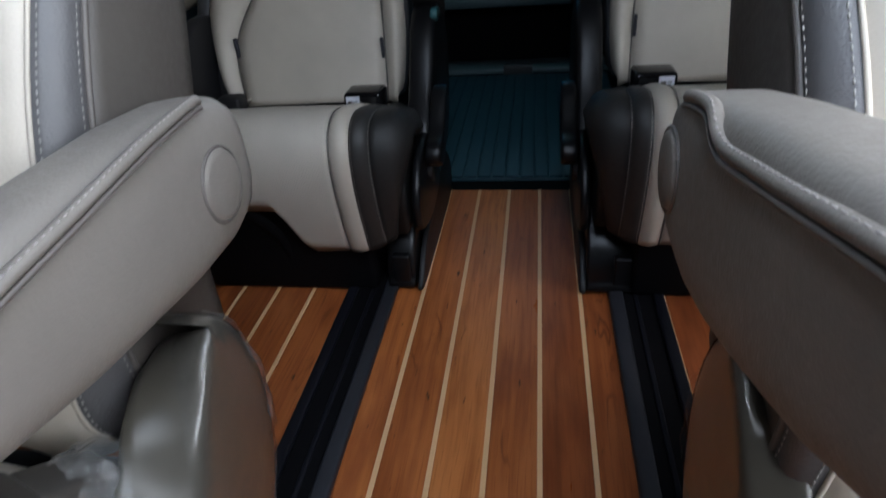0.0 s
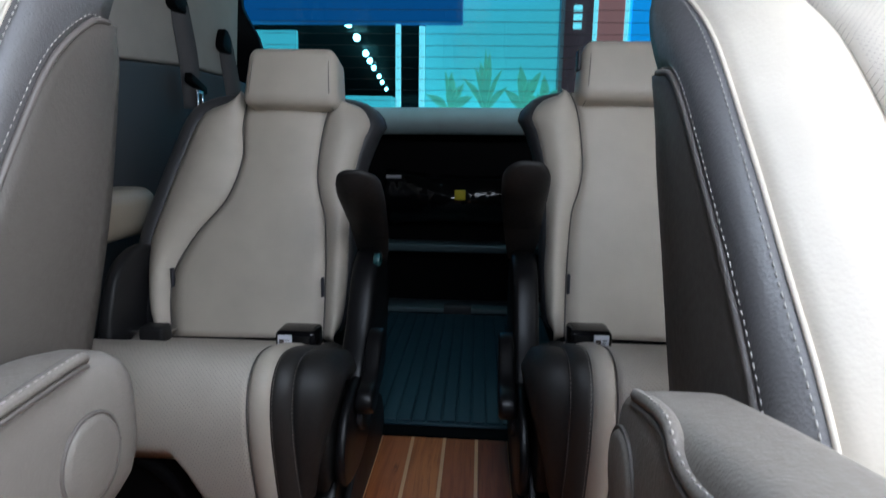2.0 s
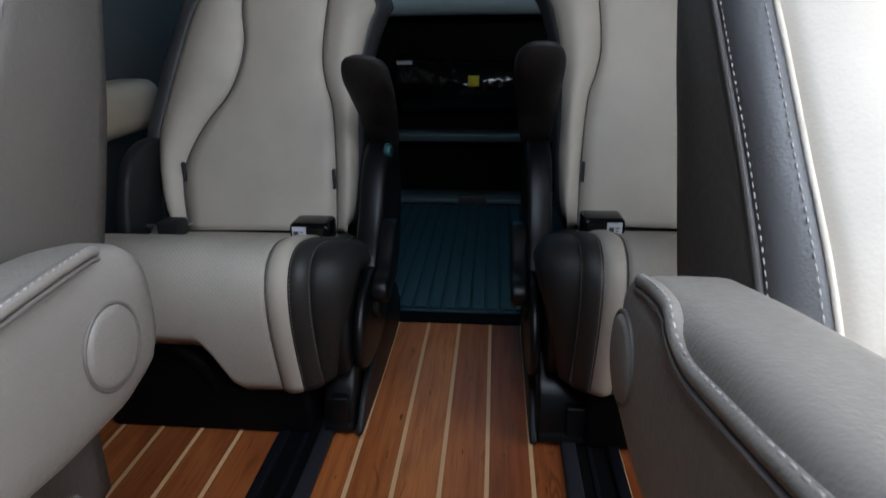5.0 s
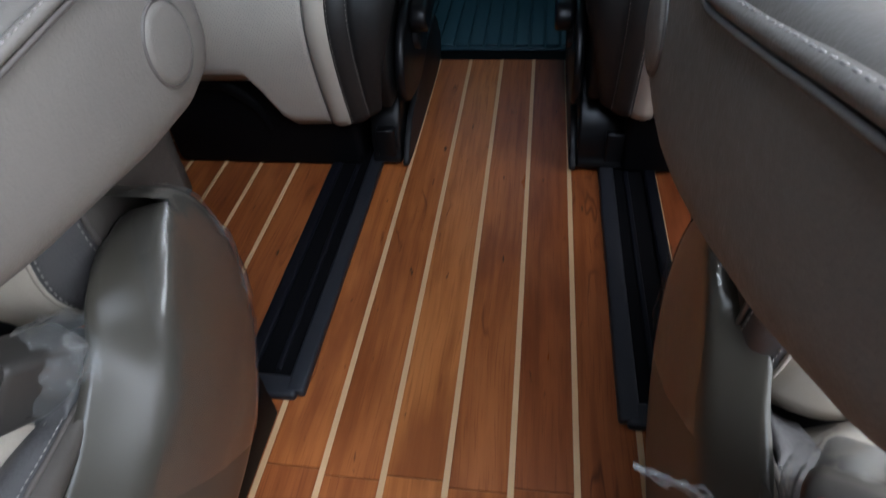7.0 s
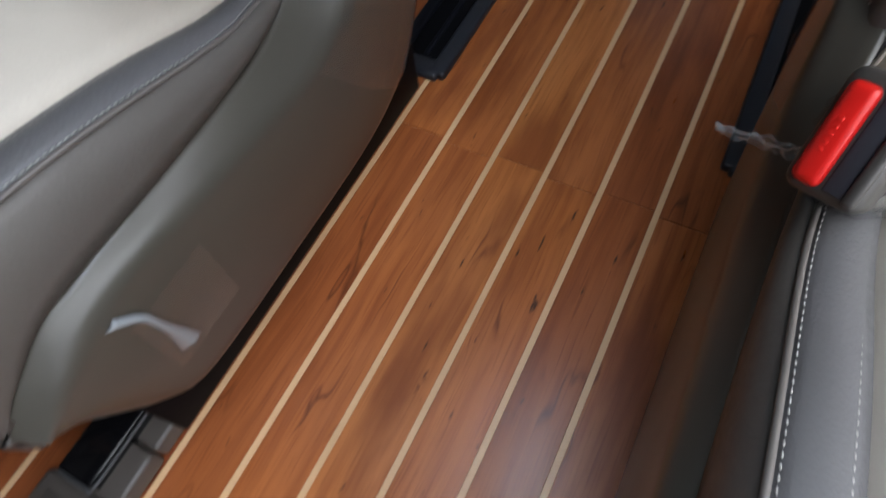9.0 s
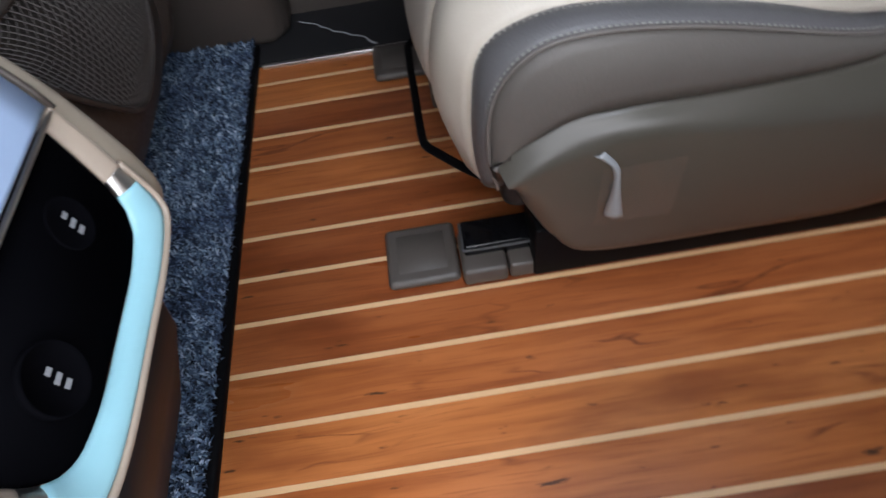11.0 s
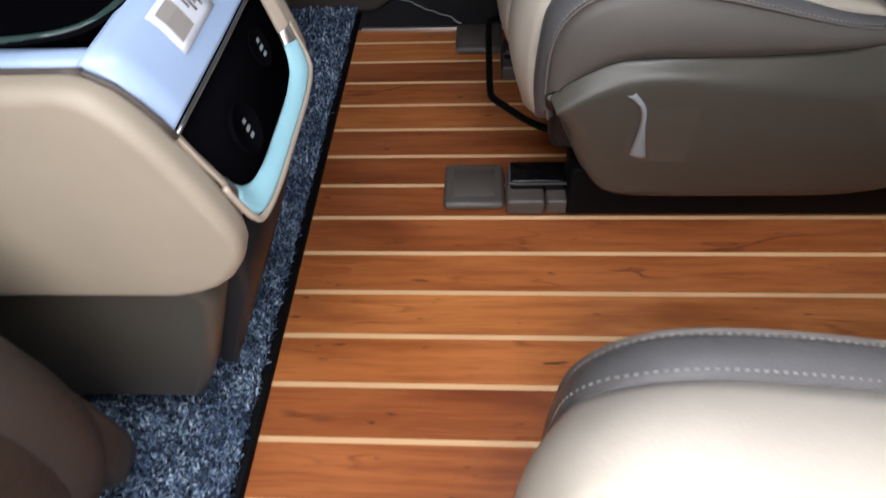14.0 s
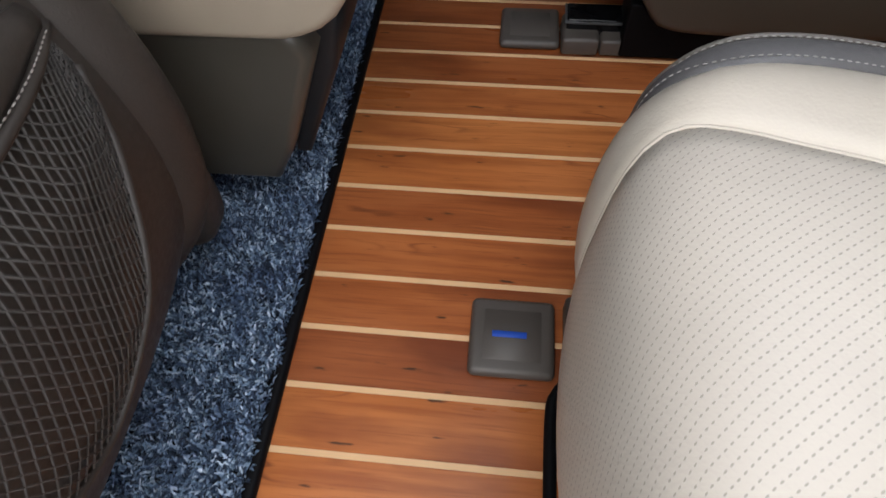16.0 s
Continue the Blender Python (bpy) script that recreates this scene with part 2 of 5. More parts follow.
TIGHT_FILM = film_mat("stretched_film", 0.012, 16, 0.006)
CRUMPLED = film_mat("crumpled_film", 0.09, 70, 0.012)
TAPE = plastic("milky_tape", (0.26, 0.27, 0.28), 0.25, 60, 0.6)
SILL = plastic("sill_plastic", (0.018, 0.018, 0.02), 0.5)
PANEL_BLACK = plastic("piano_black", (0.003, 0.003, 0.004), 0.5, strength=0.0, spec=0.0)
BLACK_FILM = plastic("black_wrapping_film", (0.006, 0.006, 0.007), 0.13, 9, 1.0, 0.5)
BLACK_FILM.node_tree.nodes["Bump"].inputs["Distance"].default_value = 0.02
COVER = plastic("black_cover_plastic", (0.006, 0.006, 0.007), 0.34, spec=0.3)
TRACK = plastic("steel_track", (0.007, 0.0075, 0.011), 0.45, spec=0.15)
CHARCOAL = leather("charcoal_leather", (0.046, 0.046, 0.050), 0.45)
DARK_LEATHER = leather("black_leather", (0.013, 0.0125, 0.0125), 0.58)
BUCKLE_GREY = plastic("buckle_grey", (0.052, 0.047, 0.043), 0.42)
SEAT_EDGE = leather("dark_brown_leather", (0.024, 0.0225, 0.0215), 0.52)
RED = plastic("red_button", (0.75, 0.012, 0.008), 0.35, strength=0.05)
GLINT_TEAL = plastic("teal_glint", (0.03, 0.10, 0.11), 0.15, strength=0.0)
CHROME = mat_base("bright_metal", (0.75, 0.75, 0.76), 0.25, 1.0)[0]
SATIN = mat_base("satin_silver", (0.62, 0.6, 0.58), 0.3, 1.0)[0]
CHAMPAGNE = plastic("champagne_trim", (0.42, 0.34, 0.27), 0.35)
BLUE_FILM = plastic("protective_film", (0.42, 0.55, 0.78), 0.12, 40, 0.25)
CYAN_FILM = plastic("cyan_film", (0.36, 0.66, 0.74), 0.16, 40, 0.2)
PRINT_GREY = plastic("pale_print", (0.30, 0.31, 0.33), 0.5, strength=0.0)
PAPER = plastic("white_label", (0.74, 0.75, 0.82), 0.6, strength=0.0)
INK = plastic("dark_print", (0.03, 0.03, 0.04), 0.6, strength=0.0)
HEATER = plastic("heater_print", (0.05, 0.07, 0.075), 0.6, strength=0.0)
BLUE_MARK = plastic("blue_mark", (0.01, 0.08, 0.5), 0.5, strength=0.0)
YELLOW = plastic("yellow_label", (0.8, 0.62, 0.02), 0.5, strength=0.0)
BELT = plastic("belt_webbing", (0.10, 0.098, 0.105), 0.7, 500, 0.4)
REAR_GLASS = glass_mat("teal_rear_glass", (0.35, 0.72, 0.76))
SIDE_GLASS = glass_mat("side_glass", (0.10, 0.13, 0.13))
ROOF_CLOTH = plastic("dark_headlining", (0.07, 0.065, 0.06), 0.9)


# ---- building helpers ----
def resample(points, n):
    """n points evenly spaced on a smooth curve through the given ones."""
    p = np.array(points, float)
    q = np.vstack([2 * p[0] - p[1], p, 2 * p[-1] - p[-2]])
    out = []
    for i in range(len(p) - 1):
        a, b, c, d = q[i:i + 4]
        for t in np.linspace(0, 1, 24, endpoint=False):
            out.append(0.5 * (2 * b + (c - a) * t + (2 * a - 5 * b + 4 * c - d) * t * t + (3 * b - a - 3 * c + d) * t ** 3))
    out = np.array(out + [p[-1]])
    s = np.concatenate([[0], np.cumsum(np.linalg.norm(np.diff(out, axis=0), axis=1))])
    w = np.linspace(0, s[-1], n)
    return np.stack([np.interp(w, s, out[:, k]) for k in range(3)], 1)


def smooth_all(bm):
    for f in bm.faces:
        f.smooth = True


def thing(name, label, category, group="", kind="", at=(0, 0, 0)):
    ob = new(name)
    ob.location = at
    return tagged(ob, label, category, group, kind)


def part(name, bm, material, parent=None, label="", smooth=True):
    """Links a bmesh as one mesh object under its thing; world coordinates are kept."""
    if smooth:
        smooth_all(bm)
    me = bpy.data.meshes.new(name)
    bm.to_mesh(me)
    bm.free()
    me.materials.append(material)
    ob = new(name, me)
    if parent is not None:
        base = Vector((0, 0, 0))
        o = parent
        while o is not None:
            base += o.location
            o = o.parent
        ob.parent = parent
        me.transform(Matrix.Translation(-base))
    if label:
        ob["label"] = label
    return ob


def grid_mesh(bm, rows, closed=False):
    vs = [[bm.verts.new(p) for p in row] for row in rows]
    for i in range(len(vs) - 1):
        m = len(vs[i])
        for j in range(m if closed else m - 1):
            k = (j + 1) % m
            bm.faces.new((vs[i][j], vs[i][k], vs[i + 1][k], vs[i + 1][j]))
    return vs


def strip_into(bm, a, b, bulge=0.0, out=(0, 0, 1), n=28, m=7, thick=0.008, flat=1.0):
    """A padded panel stretched between two edge curves, with a back and a rim."""
    A, B = resample(a, n), resample(b, n)
    out = np.array(out, float)
    tan = np.gradient((A + B) / 2, axis=0)
    nrm = np.cross(tan, B - A)
    nrm /= np.maximum(np.linalg.norm(nrm, axis=1, keepdims=True), 1e-9)
    nrm *= np.where((nrm @ out) < 0, -1, 1)[:, None]
    rows, back = [], []
    for t in np.linspace(0, 1, m):
        lift = bulge * math.sin(math.pi * t) ** flat
        base = A * (1 - t) + B * t
        rows.append([Vector(p) for p in base + nrm * lift])
        back.append([Vector(p) for p in base + nrm * (lift * 0.5 - thick)])
    f, k = grid_mesh(bm, rows), grid_mesh(bm, back)
    for i in range(m - 1):
        for j in (0, n - 1):
            bm.faces.new((f[i][j], f[i + 1][j], k[i + 1][j], k[i][j]))
    for j in range(n - 1):
        for i in (0, m - 1):
            bm.faces.new((f[i][j], f[i][j + 1], k[i][j + 1], k[i][j]))
    bmesh.ops.recalc_face_normals(bm, faces=bm.faces[:])


def strip(a, b, bulge=0.0, out=(0, 0, 1), n=28, m=7, thick=0.008, flat=1.0):
    bm = bmesh.new()
    strip_into(bm, a, b, bulge, out, n, m, thick, flat)
    return bm


def tube(points, r, n=40, sides=8, smooth_curve=True):
    bm = bmesh.new()
    tube_into(bm, points, r, n, sides, smooth_curve)
    return bm


def tube_into(bm, points, r, n=40, sides=8, smooth_curve=True):
    p = resample(points, n) if smooth_curve else np.array(points, float)
    rows = []
    for i in range(len(p)):
        t = Vector(p[min(i + 1, len(p) - 1)] - p[max(i - 1, 0)]).normalized()
        u = t.cross(Vector((0.13, 0.27, 0.95))).normalized()
        w = t.cross(u)
        rows.append([Vector(p[i]) + r * (math.cos(k) * u + math.sin(k) * w) for k in np.linspace(0, 2 * math.pi, sides, endpoint=False)])
    vs = grid_mesh(bm, rows, True)
    bm.faces.new(vs[0][::-1])
    bm.faces.new(vs[-1])


def stitches(points, lift=(0, 0, 0.001), step=0.0072, length=0.0048, r=0.0011):
    """A row of thread stitches along a curve."""
    p = np.array(points, float)
    total = np.linalg.norm(np.diff(resample(p, 60), axis=0), axis=1).sum()
    n = max(3, int(total / step))
    q = resample(p, n) + np.array(lift)
    bm = bmesh.new()
    for i in range(n - 1):
        d = Vector(q[i + 1] - q[i]).normalized()
        u = d.cross(Vector((0.11, 0.2, 0.97))).normalized()
        w = d.cross(u)
        c = Vector(q[i])
        rows = []
        for s, k in ((0, 0.35), (0.25, 1), (0.75, 1), (1, 0.35)):
            rows.append([c + d * length * s + r * k * (math.cos(a) * u + math.sin(a) * w) for a in (0, 1.257, 2.513, 3.77, 5.027)])
        vs = grid_mesh(bm, rows, True)
        bm.faces.new(vs[0][::-1])
        bm.faces.new(vs[-1])
    return bm


def rbox(x0, x1, y0, y1, z0, z1, bevel=0.006, seg=3):
    bm = bmesh.new()
    rbox_into(bm, x0, x1, y0, y1, z0, z1, bevel, seg)
    return bm


def rbox_into(bm, x0, x1, y0, y1, z0, z1, bevel=0.006, seg=3):
    x0, x1 = min(x0, x1), max(x0, x1)
    g = bmesh.ops.create_cube(bm, size=1, matrix=Matrix.Translation(((x0 + x1) / 2, (y0 + y1) / 2, (z0 + z1) / 2)) @ Matrix.Diagonal((x1 - x0, y1 - y0, z1 - z0, 1)))
    if bevel:
        es = {e for v in g["verts"] for e in v.link_edges}
        bmesh.ops.bevel(bm, geom=list(es), offset=bevel, segments=seg, profile=0.5, affect="EDGES")


def slab(outline, axis, a, b, bevel=0.006, seg=3):
    """A flat outline (two coordinates a point) extruded along axis from a to b, with rounded rims."""
    def put(u, v, w):
        return {"x": (w, u, v), "y": (u, w, v), "z": (u, v, w)}[axis]
    bm = bmesh.new()
    lo = [bm.verts.new(put(u, v, a)) for u, v in outline]
    hi = [bm.verts.new(put(u, v, b)) for u, v in outline]
    bm.faces.new(lo[::-1])
    bm.faces.new(hi)
    for i in range(len(lo)):
        k = (i + 1) % len(lo)
        bm.faces.new((lo[i], lo[k], hi[k], hi[i]))
    bmesh.ops.recalc_face_normals(bm, faces=bm.faces[:])
    if bevel:
        es = [e for e in bm.edges if (e.verts[0] in lo) == (e.verts[1] in lo)]
        bmesh.ops.bevel(bm, geom=es, offset=bevel, segments=seg, profile=0.5, affect="EDGES", clamp_overlap=True)
    return bm


def curve2(points, n):
    """A smooth closed outline through a few corner points."""
    p = [(*q, 0) for q in points]
    out = []
    k = len(p)
    for i in range(k):
        a, b, c, d = (np.array(p[(i + j - 1) % k], float) for j in range(4))
        for t in np.linspace(0, 1, n, endpoint=False):
            v = 0.5 * (2 * b + (c - a) * t + (2 * a - 5 * b + 4 * c - d) * t * t + (3 * b - a - 3 * c + d) * t ** 3)
            out.append((v[0], v[1]))
    return out


def loft(stations, sides=24, power=2.6):
    """A rounded bar: stations of centre, half width (x), half height (z) along its way."""
    bm = bmesh.new()
    rows = []
    for (cx, cy, cz), hw, hh, lean in stations:
        row = []
        for a in np.linspace(0, 2 * math.pi, sides, endpoint=False):
            c, s = math.cos(a), math.sin(a)
            u = math.copysign(abs(c) ** (2 / power), c) * hw
            v = math.copysign(abs(s) ** (2 / power), s) * hh
            row.append(Vector((cx + u, cy - v * math.sin(lean), cz + v * math.cos(lean))))
        rows.append(row)
    vs = grid_mesh(bm, rows, True)
    bm.faces.new(vs[0][::-1])
    bm.faces.new(vs[-1])
    bmesh.ops.recalc_face_normals(bm, faces=bm.faces[:])
    return bm

# ---- structure ----
PITCH = 0.074


def plain(name, bm, material, label, category, smooth=False, kind="structure"):
    ob = part(name, bm, material, None, "", smooth)
    return tagged(ob, label, category, "", kind)


def boxes(*spans, bevel=0.0):
    bm = bmesh.new()
    for s in spans:
        rbox_into(bm, *s, bevel=bevel)
    return bm


floor = plain("floor", boxes((-0.80, 0.80, 0.05, 2.276, -0.06, -0.004)), BLACK, "dark underlay of the teak-style van floor", "floor")
ground = plain("ground", boxes((-60, 60, -60, 60, -0.62, -0.5)), GREY_TRIM, "grey asphalt ground outside the van", "ground")
front_floor = plain("front_floor", boxes((-0.9, 0.9, -1.5, 0.048, -0.06, -0.006)), GREY_TRIM, "dark carpet under the front seats", "floor")
# headlining lies out of view; its dark tone is chosen to cut bounced light
ceiling = plain("ceiling", boxes((-0.9, 0.9, -1.3, 3.62, 1.36, 1.42)), ROOF_CLOTH, "dark fabric headlining of the van", "ceiling")
wall_west = plain("wall_west", boxes((-1.0, -0.96, -1.4, 0.42, -0.06, 1.36), (-1.0, -0.96, 0.42, 1.35, -0.06, 0.82), (-1.0, -0.96, 0.42, 1.35, 1.2, 1.36),
                                     (-1.0, -0.96, 1.35, 1.8, -0.06, 1.36)), BROWN_TRIM, "brown inner trim of the closed side door", "wall")
side_window = thing("window_2", "dark privacy glass in the closed side door", "window", kind="structure", at=(-0.98, 0.88, 0.82))
part("pane", boxes((-0.985, -0.98, 0.42, 1.35, 0.82, 1.2)), SIDE_GLASS, side_window, smooth=False)
quarter_lower = plain("wall_quarter_lower", slab([(1.8, -0.1), (3.66, -0.1), (3.66, 0.84), (3.12, 0.880), (2.75, 0.882), (2.4, 0.864), (1.8, 0.85)], "x", -0.90, -0.80, 0.01), GREY_TRIM, "dark grey lower quarter trim beside the rear seat", "wall", True)
quarter_upper = plain("wall_quarter_upper", slab([(1.8, 0.852), (2.4, 0.866), (2.75, 0.884), (3.12, 0.882), (3.20, 1.36), (1.8, 1.36)], "x", -0.90, -0.80, 0.01), HEADLINING, "pale beige upper quarter trim beside the rear window", "wall", True)
wall_east = plain("wall_east", boxes((0.80, 0.90, 1.62, 3.66, -0.1, 1.36), (0.86, 0.95, -1.4, 0.22, -0.06, 1.36)), GREY_TRIM, "dark grey quarter trim behind the open door", "wall")
wall_front = plain("wall_front", boxes((-0.96, 0.96, -1.4, -1.32, -0.06, 0.72), (-0.96, 0.96, -1.4, -1.32, 1.28, 1.36)), GREY_TRIM, "dark dashboard side closing the cabin", "wall")
door_sill = plain("door_sill", slab([(-0.795, 0.05), (-0.96, 0.05), (-0.96, 1.8), (-0.795, 1.8)], "z", -0.05, 0.004, 0.004), SILL, "dark grey plastic door sill step", "sill")
sill_trim = plain("sill_trim", boxes((-0.797, -0.787, 0.375, 1.8, -0.004, 0.006), bevel=0.002), SATIN, "thin metal edge trim at the sill", "trim")
sill_east = plain("door_sill_east", boxes((0.80, 0.96, 0.05, 1.62, -0.06, 0.004), bevel=0.004), SILL, "dark grey plastic door sill step", "sill")

# the lower pillar and door pocket beyond the sill
pillar = plain("pillar_trim", slab([(-0.96, 0.0), (-0.86, 0.0), (-0.86, 0.40), (-0.90, 0.43), (-0.96, 0.43)], "z", 0.0, 1.3, 0.02), BROWN_TRIM, "brown pillar trim between the side doors", "pillar", True)
pocket = bmesh.new()
strip_into(pocket, [(-0.93, 0.455, 0.55), (-0.93, 0.45, 0.3), (-0.925, 0.452, 0.16), (-0.92, 0.47, 0.095)], [(-0.93, 1.3, 0.55), (-0.93, 1.3, 0.3), (-0.925, 1.3, 0.16), (-0.92, 1.28, 0.095)], 0.035, (1, 0, 0), 24, 16, 0.03, 0.35)
door_panel = plain("door_1", pocket, BROWN_TRIM, "brown lower door panel with a rounded pocket", "door", True)
tray = part("pocket_rim", tube([(-0.90, 0.47, 0.235), (-0.885, 0.52, 0.225), (-0.885, 0.62, 0.225), (-0.90, 0.7, 0.235)], 0.012, 24), SATIN, door_panel)

# tailgate: lower trim, ledges, window and frame
tailgate = thing("tailgate", "dark plastic tailgate trim under the tinted rear window", "tailgate", kind="structure", at=(0, 3.62, 0))
part("lower_panel", slab([(-0.86, -0.16), (0.86, -0.16), (0.86, 0.76), (-0.86, 0.76)], "y", 3.62, 3.70, 0.01), BLACK, tailgate, smooth=False)
part("ledge", rbox(-0.36, 0.34, 3.50, 3.63, 0.20, 0.232, 0.006), LEDGE, tailgate)
part("ledge", rbox(-0.55, 0.55, 3.48, 3.63, -0.085, -0.045, 0.010), LEDGE, tailgate)
part("latch_cover", rbox(-0.075, 0.045, 3.46, 3.5, -0.075, -0.025, 0.006), GREY_TRIM, tailgate)
# the rail's pale teal colour includes light from the window above
part("window_rail", tube([(-0.80, 3.52, 0.74), (-0.3, 3.50, 0.752), (0.3, 3.50, 0.755), (0.80, 3.52, 0.745)], 0.055, 30, 16), plastic("window_lit_trim", (0.55, 0.70, 0.72), 0.5), tailgate)
part("wrapped_bag", strip([(-0.34, 3.58, 0.55), (-0.1, 3.55, 0.53), (0.15, 3.55, 0.53), (0.32, 3.58, 0.55)], [(-0.34, 3.6, 0.30), (-0.1, 3.56, 0.32), (0.15, 3.56, 0.32), (0.32, 3.6, 0.30)], 0.05, (0, -1, 0), 26, 12), BLACK_FILM, tailgate, "black plastic-wrapped folded seat back")
part("label", rbox(-0.038, 0.008, 3.483, 3.486, 0.43, 0.472, 0.001), YELLOW, tailgate, "yellow label")
part("label", rbox(-0.335, -0.27, 3.532, 3.535, 0.512, 0.526, 0.001), PAPER, tailgate, "white paper tag")

window = thing("window_1", "tinted rear window with thin heater lines", "window", kind="structure", at=(0, 3.6, 0.8))
LEAN = 0.30


def leaning(bm):
    """Tips the tailgate window so that its top lies forward."""
    for v in bm.verts:
        v.co.y -= LEAN * (v.co.z - 0.78)
        v.co.z = 0.78 + (v.co.z - 0.78) * 0.96
    return bm


part("pane", leaning(slab([(-0.95, 0.78), (0.95, 0.78), (0.92, 1.35), (-0.92, 1.35)], "y", 3.60, 3.606, 0)), REAR_GLASS, window, smooth=False).visible_shadow = False
ring = bmesh.new()
outer = curve2([(-1.0, 0.72), (1.0, 0.72), (1.06, 1.1), (0.98, 1.46), (-0.98, 1.46), (-1.06, 1.1)], 6)
inner = curve2([(-0.80, 0.80), (0.80, 0.80), (0.845, 1.05), (0.76, 1.325), (-0.76, 1.325), (-0.845, 1.05)], 6)
for y0, y1 in ((3.55, 3.60),):
    vo = [[ring.verts.new((u, y, v)) for u, v in o] for y in (y0, y1) for o in (outer, inner)]
    for i in range(len(outer)):
        k = (i + 1) % len(outer)
        for a, b in ((0, 1), (1, 3), (3, 2), (2, 0)):
            ring.faces.new((vo[a][i], vo[a][k], vo[b][k], vo[b][i]))
bmesh.ops.recalc_face_normals(ring, faces=ring.faces[:])
part("window_frame", leaning(ring), BLACK, window)
for i in range(11):
    z = 0.84 + 0.045 * i
    part("heater_line", leaning(rbox(-0.84, 0.84, 3.5965, 3.598, z, z + 0.0018, 0)), HEATER, window, smooth=False)

# sunken load floor behind the rear seats
well = plain("load_floor", boxes((-0.80, 0.80, 2.40, 3.62, -0.10, -0.064), (-0.80, 0.80, 2.28, 2.40, -0.2, -0.11), (-0.80, 0.80, 2.278, 2.30, -0.2, -0.03)), BLACK, "black load floor behind the rear seats", "floor")
load_mat = thing("load_mat", "dark grooved rubber mat on the load floor", "mat", at=(0, 2.9, -0.064))
part("mat_sheet", rbox(-0.345, 0.345, 2.45, 3.43, -0.064, -0.057, 0.003), MAT_TEAL, load_mat)
for i in range(17):
    part("rib", rbox(-0.34 + 0.04 * i + 0.002, -0.34 + 0.04 * i + 0.0375, 2.46, 3.42, -0.058, -0.05, 0.003, 2), MAT_TEAL, load_mat)

# ---- seats ----
def second_row_seat(s, shift, dy, label):
    """Captain's chair; s is the side (-1 or 1), its inner flank towards the aisle."""
    seat = thing("captain_seat", label, "seat", "second-row captain seats", at=(s * 0.46, 1.0, 0))

    w = 0.92
    wing = 0.042 if s < 0 else 0.016

    def flare(y):
        return min(1.0, max(0.0, (y - 1.02) / 0.21)) ** 1.15

    def c3(d, pts):
        out = -1 if d > w / 2 else 1
        wedge = wing if d < 0.23 or d > w - 0.23 else 0.3 * wing
        return [(s * (shift + d + out * wedge * flare(y)), y + (dy if y < 1.02 else dy * max(0, (1.15 - y) / 0.13)), z) for y, z in pts]
    UP = [(0.715, 0.19), (0.709, 0.24), (0.711, 0.30), (0.719, 0.348), (0.748, 0.374), (0.815, 0.384), (0.952, 0.361), (1.054, 0.331), (1.11, 0.320), (1.15, 0.306), (1.19, 0.28)]
    LO = [(0.728, 0.21), (0.72, 0.262), (0.726, 0.326), (0.757, 0.367), (0.809, 0.379), (0.90, 0.369), (1.036, 0.336), (1.09, 0.324), (1.15, 0.314), (1.195, 0.295)]
    SEAM = [(0.726, 0.25), (0.735, 0.263), (0.767, 0.284), (0.819, 0.303), (0.94, 0.304), (1.043, 0.308), (1.098, 0.322), (1.148, 0.355), (1.182, 0.394), (1.232, 0.408), (1.258, 0.406)]
    INS = [(0.36, 0.712, 0.16), (0.345, 0.680, 0.25), (0.328, 0.686, 0.33), (0.318, 0.699, 0.374), (0.312, 0.718, 0.392), (0.317, 0.744, 0.398), (0.331, 0.782, 0.402), (0.349, 0.835, 0.404), (0.384, 0.95, 0.392), (0.40, 1.08, 0.36), (0.41, 1.18, 0.335)]

    def ins(outer):
        return [c3(w - d if outer else d, [(y, z)])[0] for d, y, z in INS]
    ivory_out, dark_out = (s * -0.5, -0.35, 0.8), (-s, 0, 0.2)
    cushion = part("cushion", strip(ins(False), ins(True), 0.016, (0, -0.5, 0.85), 44, 16, 0.03, 0.7), IVORY_HOLES, seat, "ivory perforated leather cushion")
    part("bolster", strip(c3(0.24, UP), ins(False), 0.014, ivory_out, 44, 8, 0.02), IVORY, cushion)
    part("bolster", strip(c3(w - 0.24, UP), ins(True), 0.014, (s * 0.5, -0.35, 0.8), 44, 8, 0.02), IVORY, cushion)
    part("piping", tube(ins(False), 0.0014, 60, 6), IVORY, cushion)
    part("side_band", strip(c3(0.205, LO), c3(0.24, UP), 0.005, dark_out, 40, 6), GREY_LEATHER, cushion, "dark grey stitched leather band")
    part("side_band", strip(c3(w - 0.205, LO), c3(w - 0.24, UP), 0.005, (s, 0, 0.2), 40, 6), GREY_LEATHER, cushion)
    off = (-s * 0.0025, -0.0008, 0.002)
    part("stitching", stitches(c3(0.236, UP), off, 0.0056, 0.0036, 0.0006), THREAD, cushion, "pale stitching")
    part("stitching", stitches(c3(0.209, LO), off, 0.0056, 0.0036, 0.0006), THREAD, cushion, "pale stitching")
    part("piping", tube(c3(0.203, LO), 0.0022, 60, 6), PIPING, cushion)
    LEATH = [(0.726, 0.25), (0.735, 0.263), (0.767, 0.284), (0.819, 0.303), (0.94, 0.304), (1.043, 0.307), (1.098, 0.307), (1.15, 0.306), (1.195, 0.29)]
    part("side_panel", strip(c3(0.193, LEATH), c3(0.205, LO), 0.006, dark_out, 40, 6), TAUPE, cushion, "taupe leather side panel")
    part("side_panel", strip(c3(w - 0.193, LEATH), c3(w - 0.205, LO), 0.006, (s, 0, 0.2), 40, 6), TAUPE, cushion)
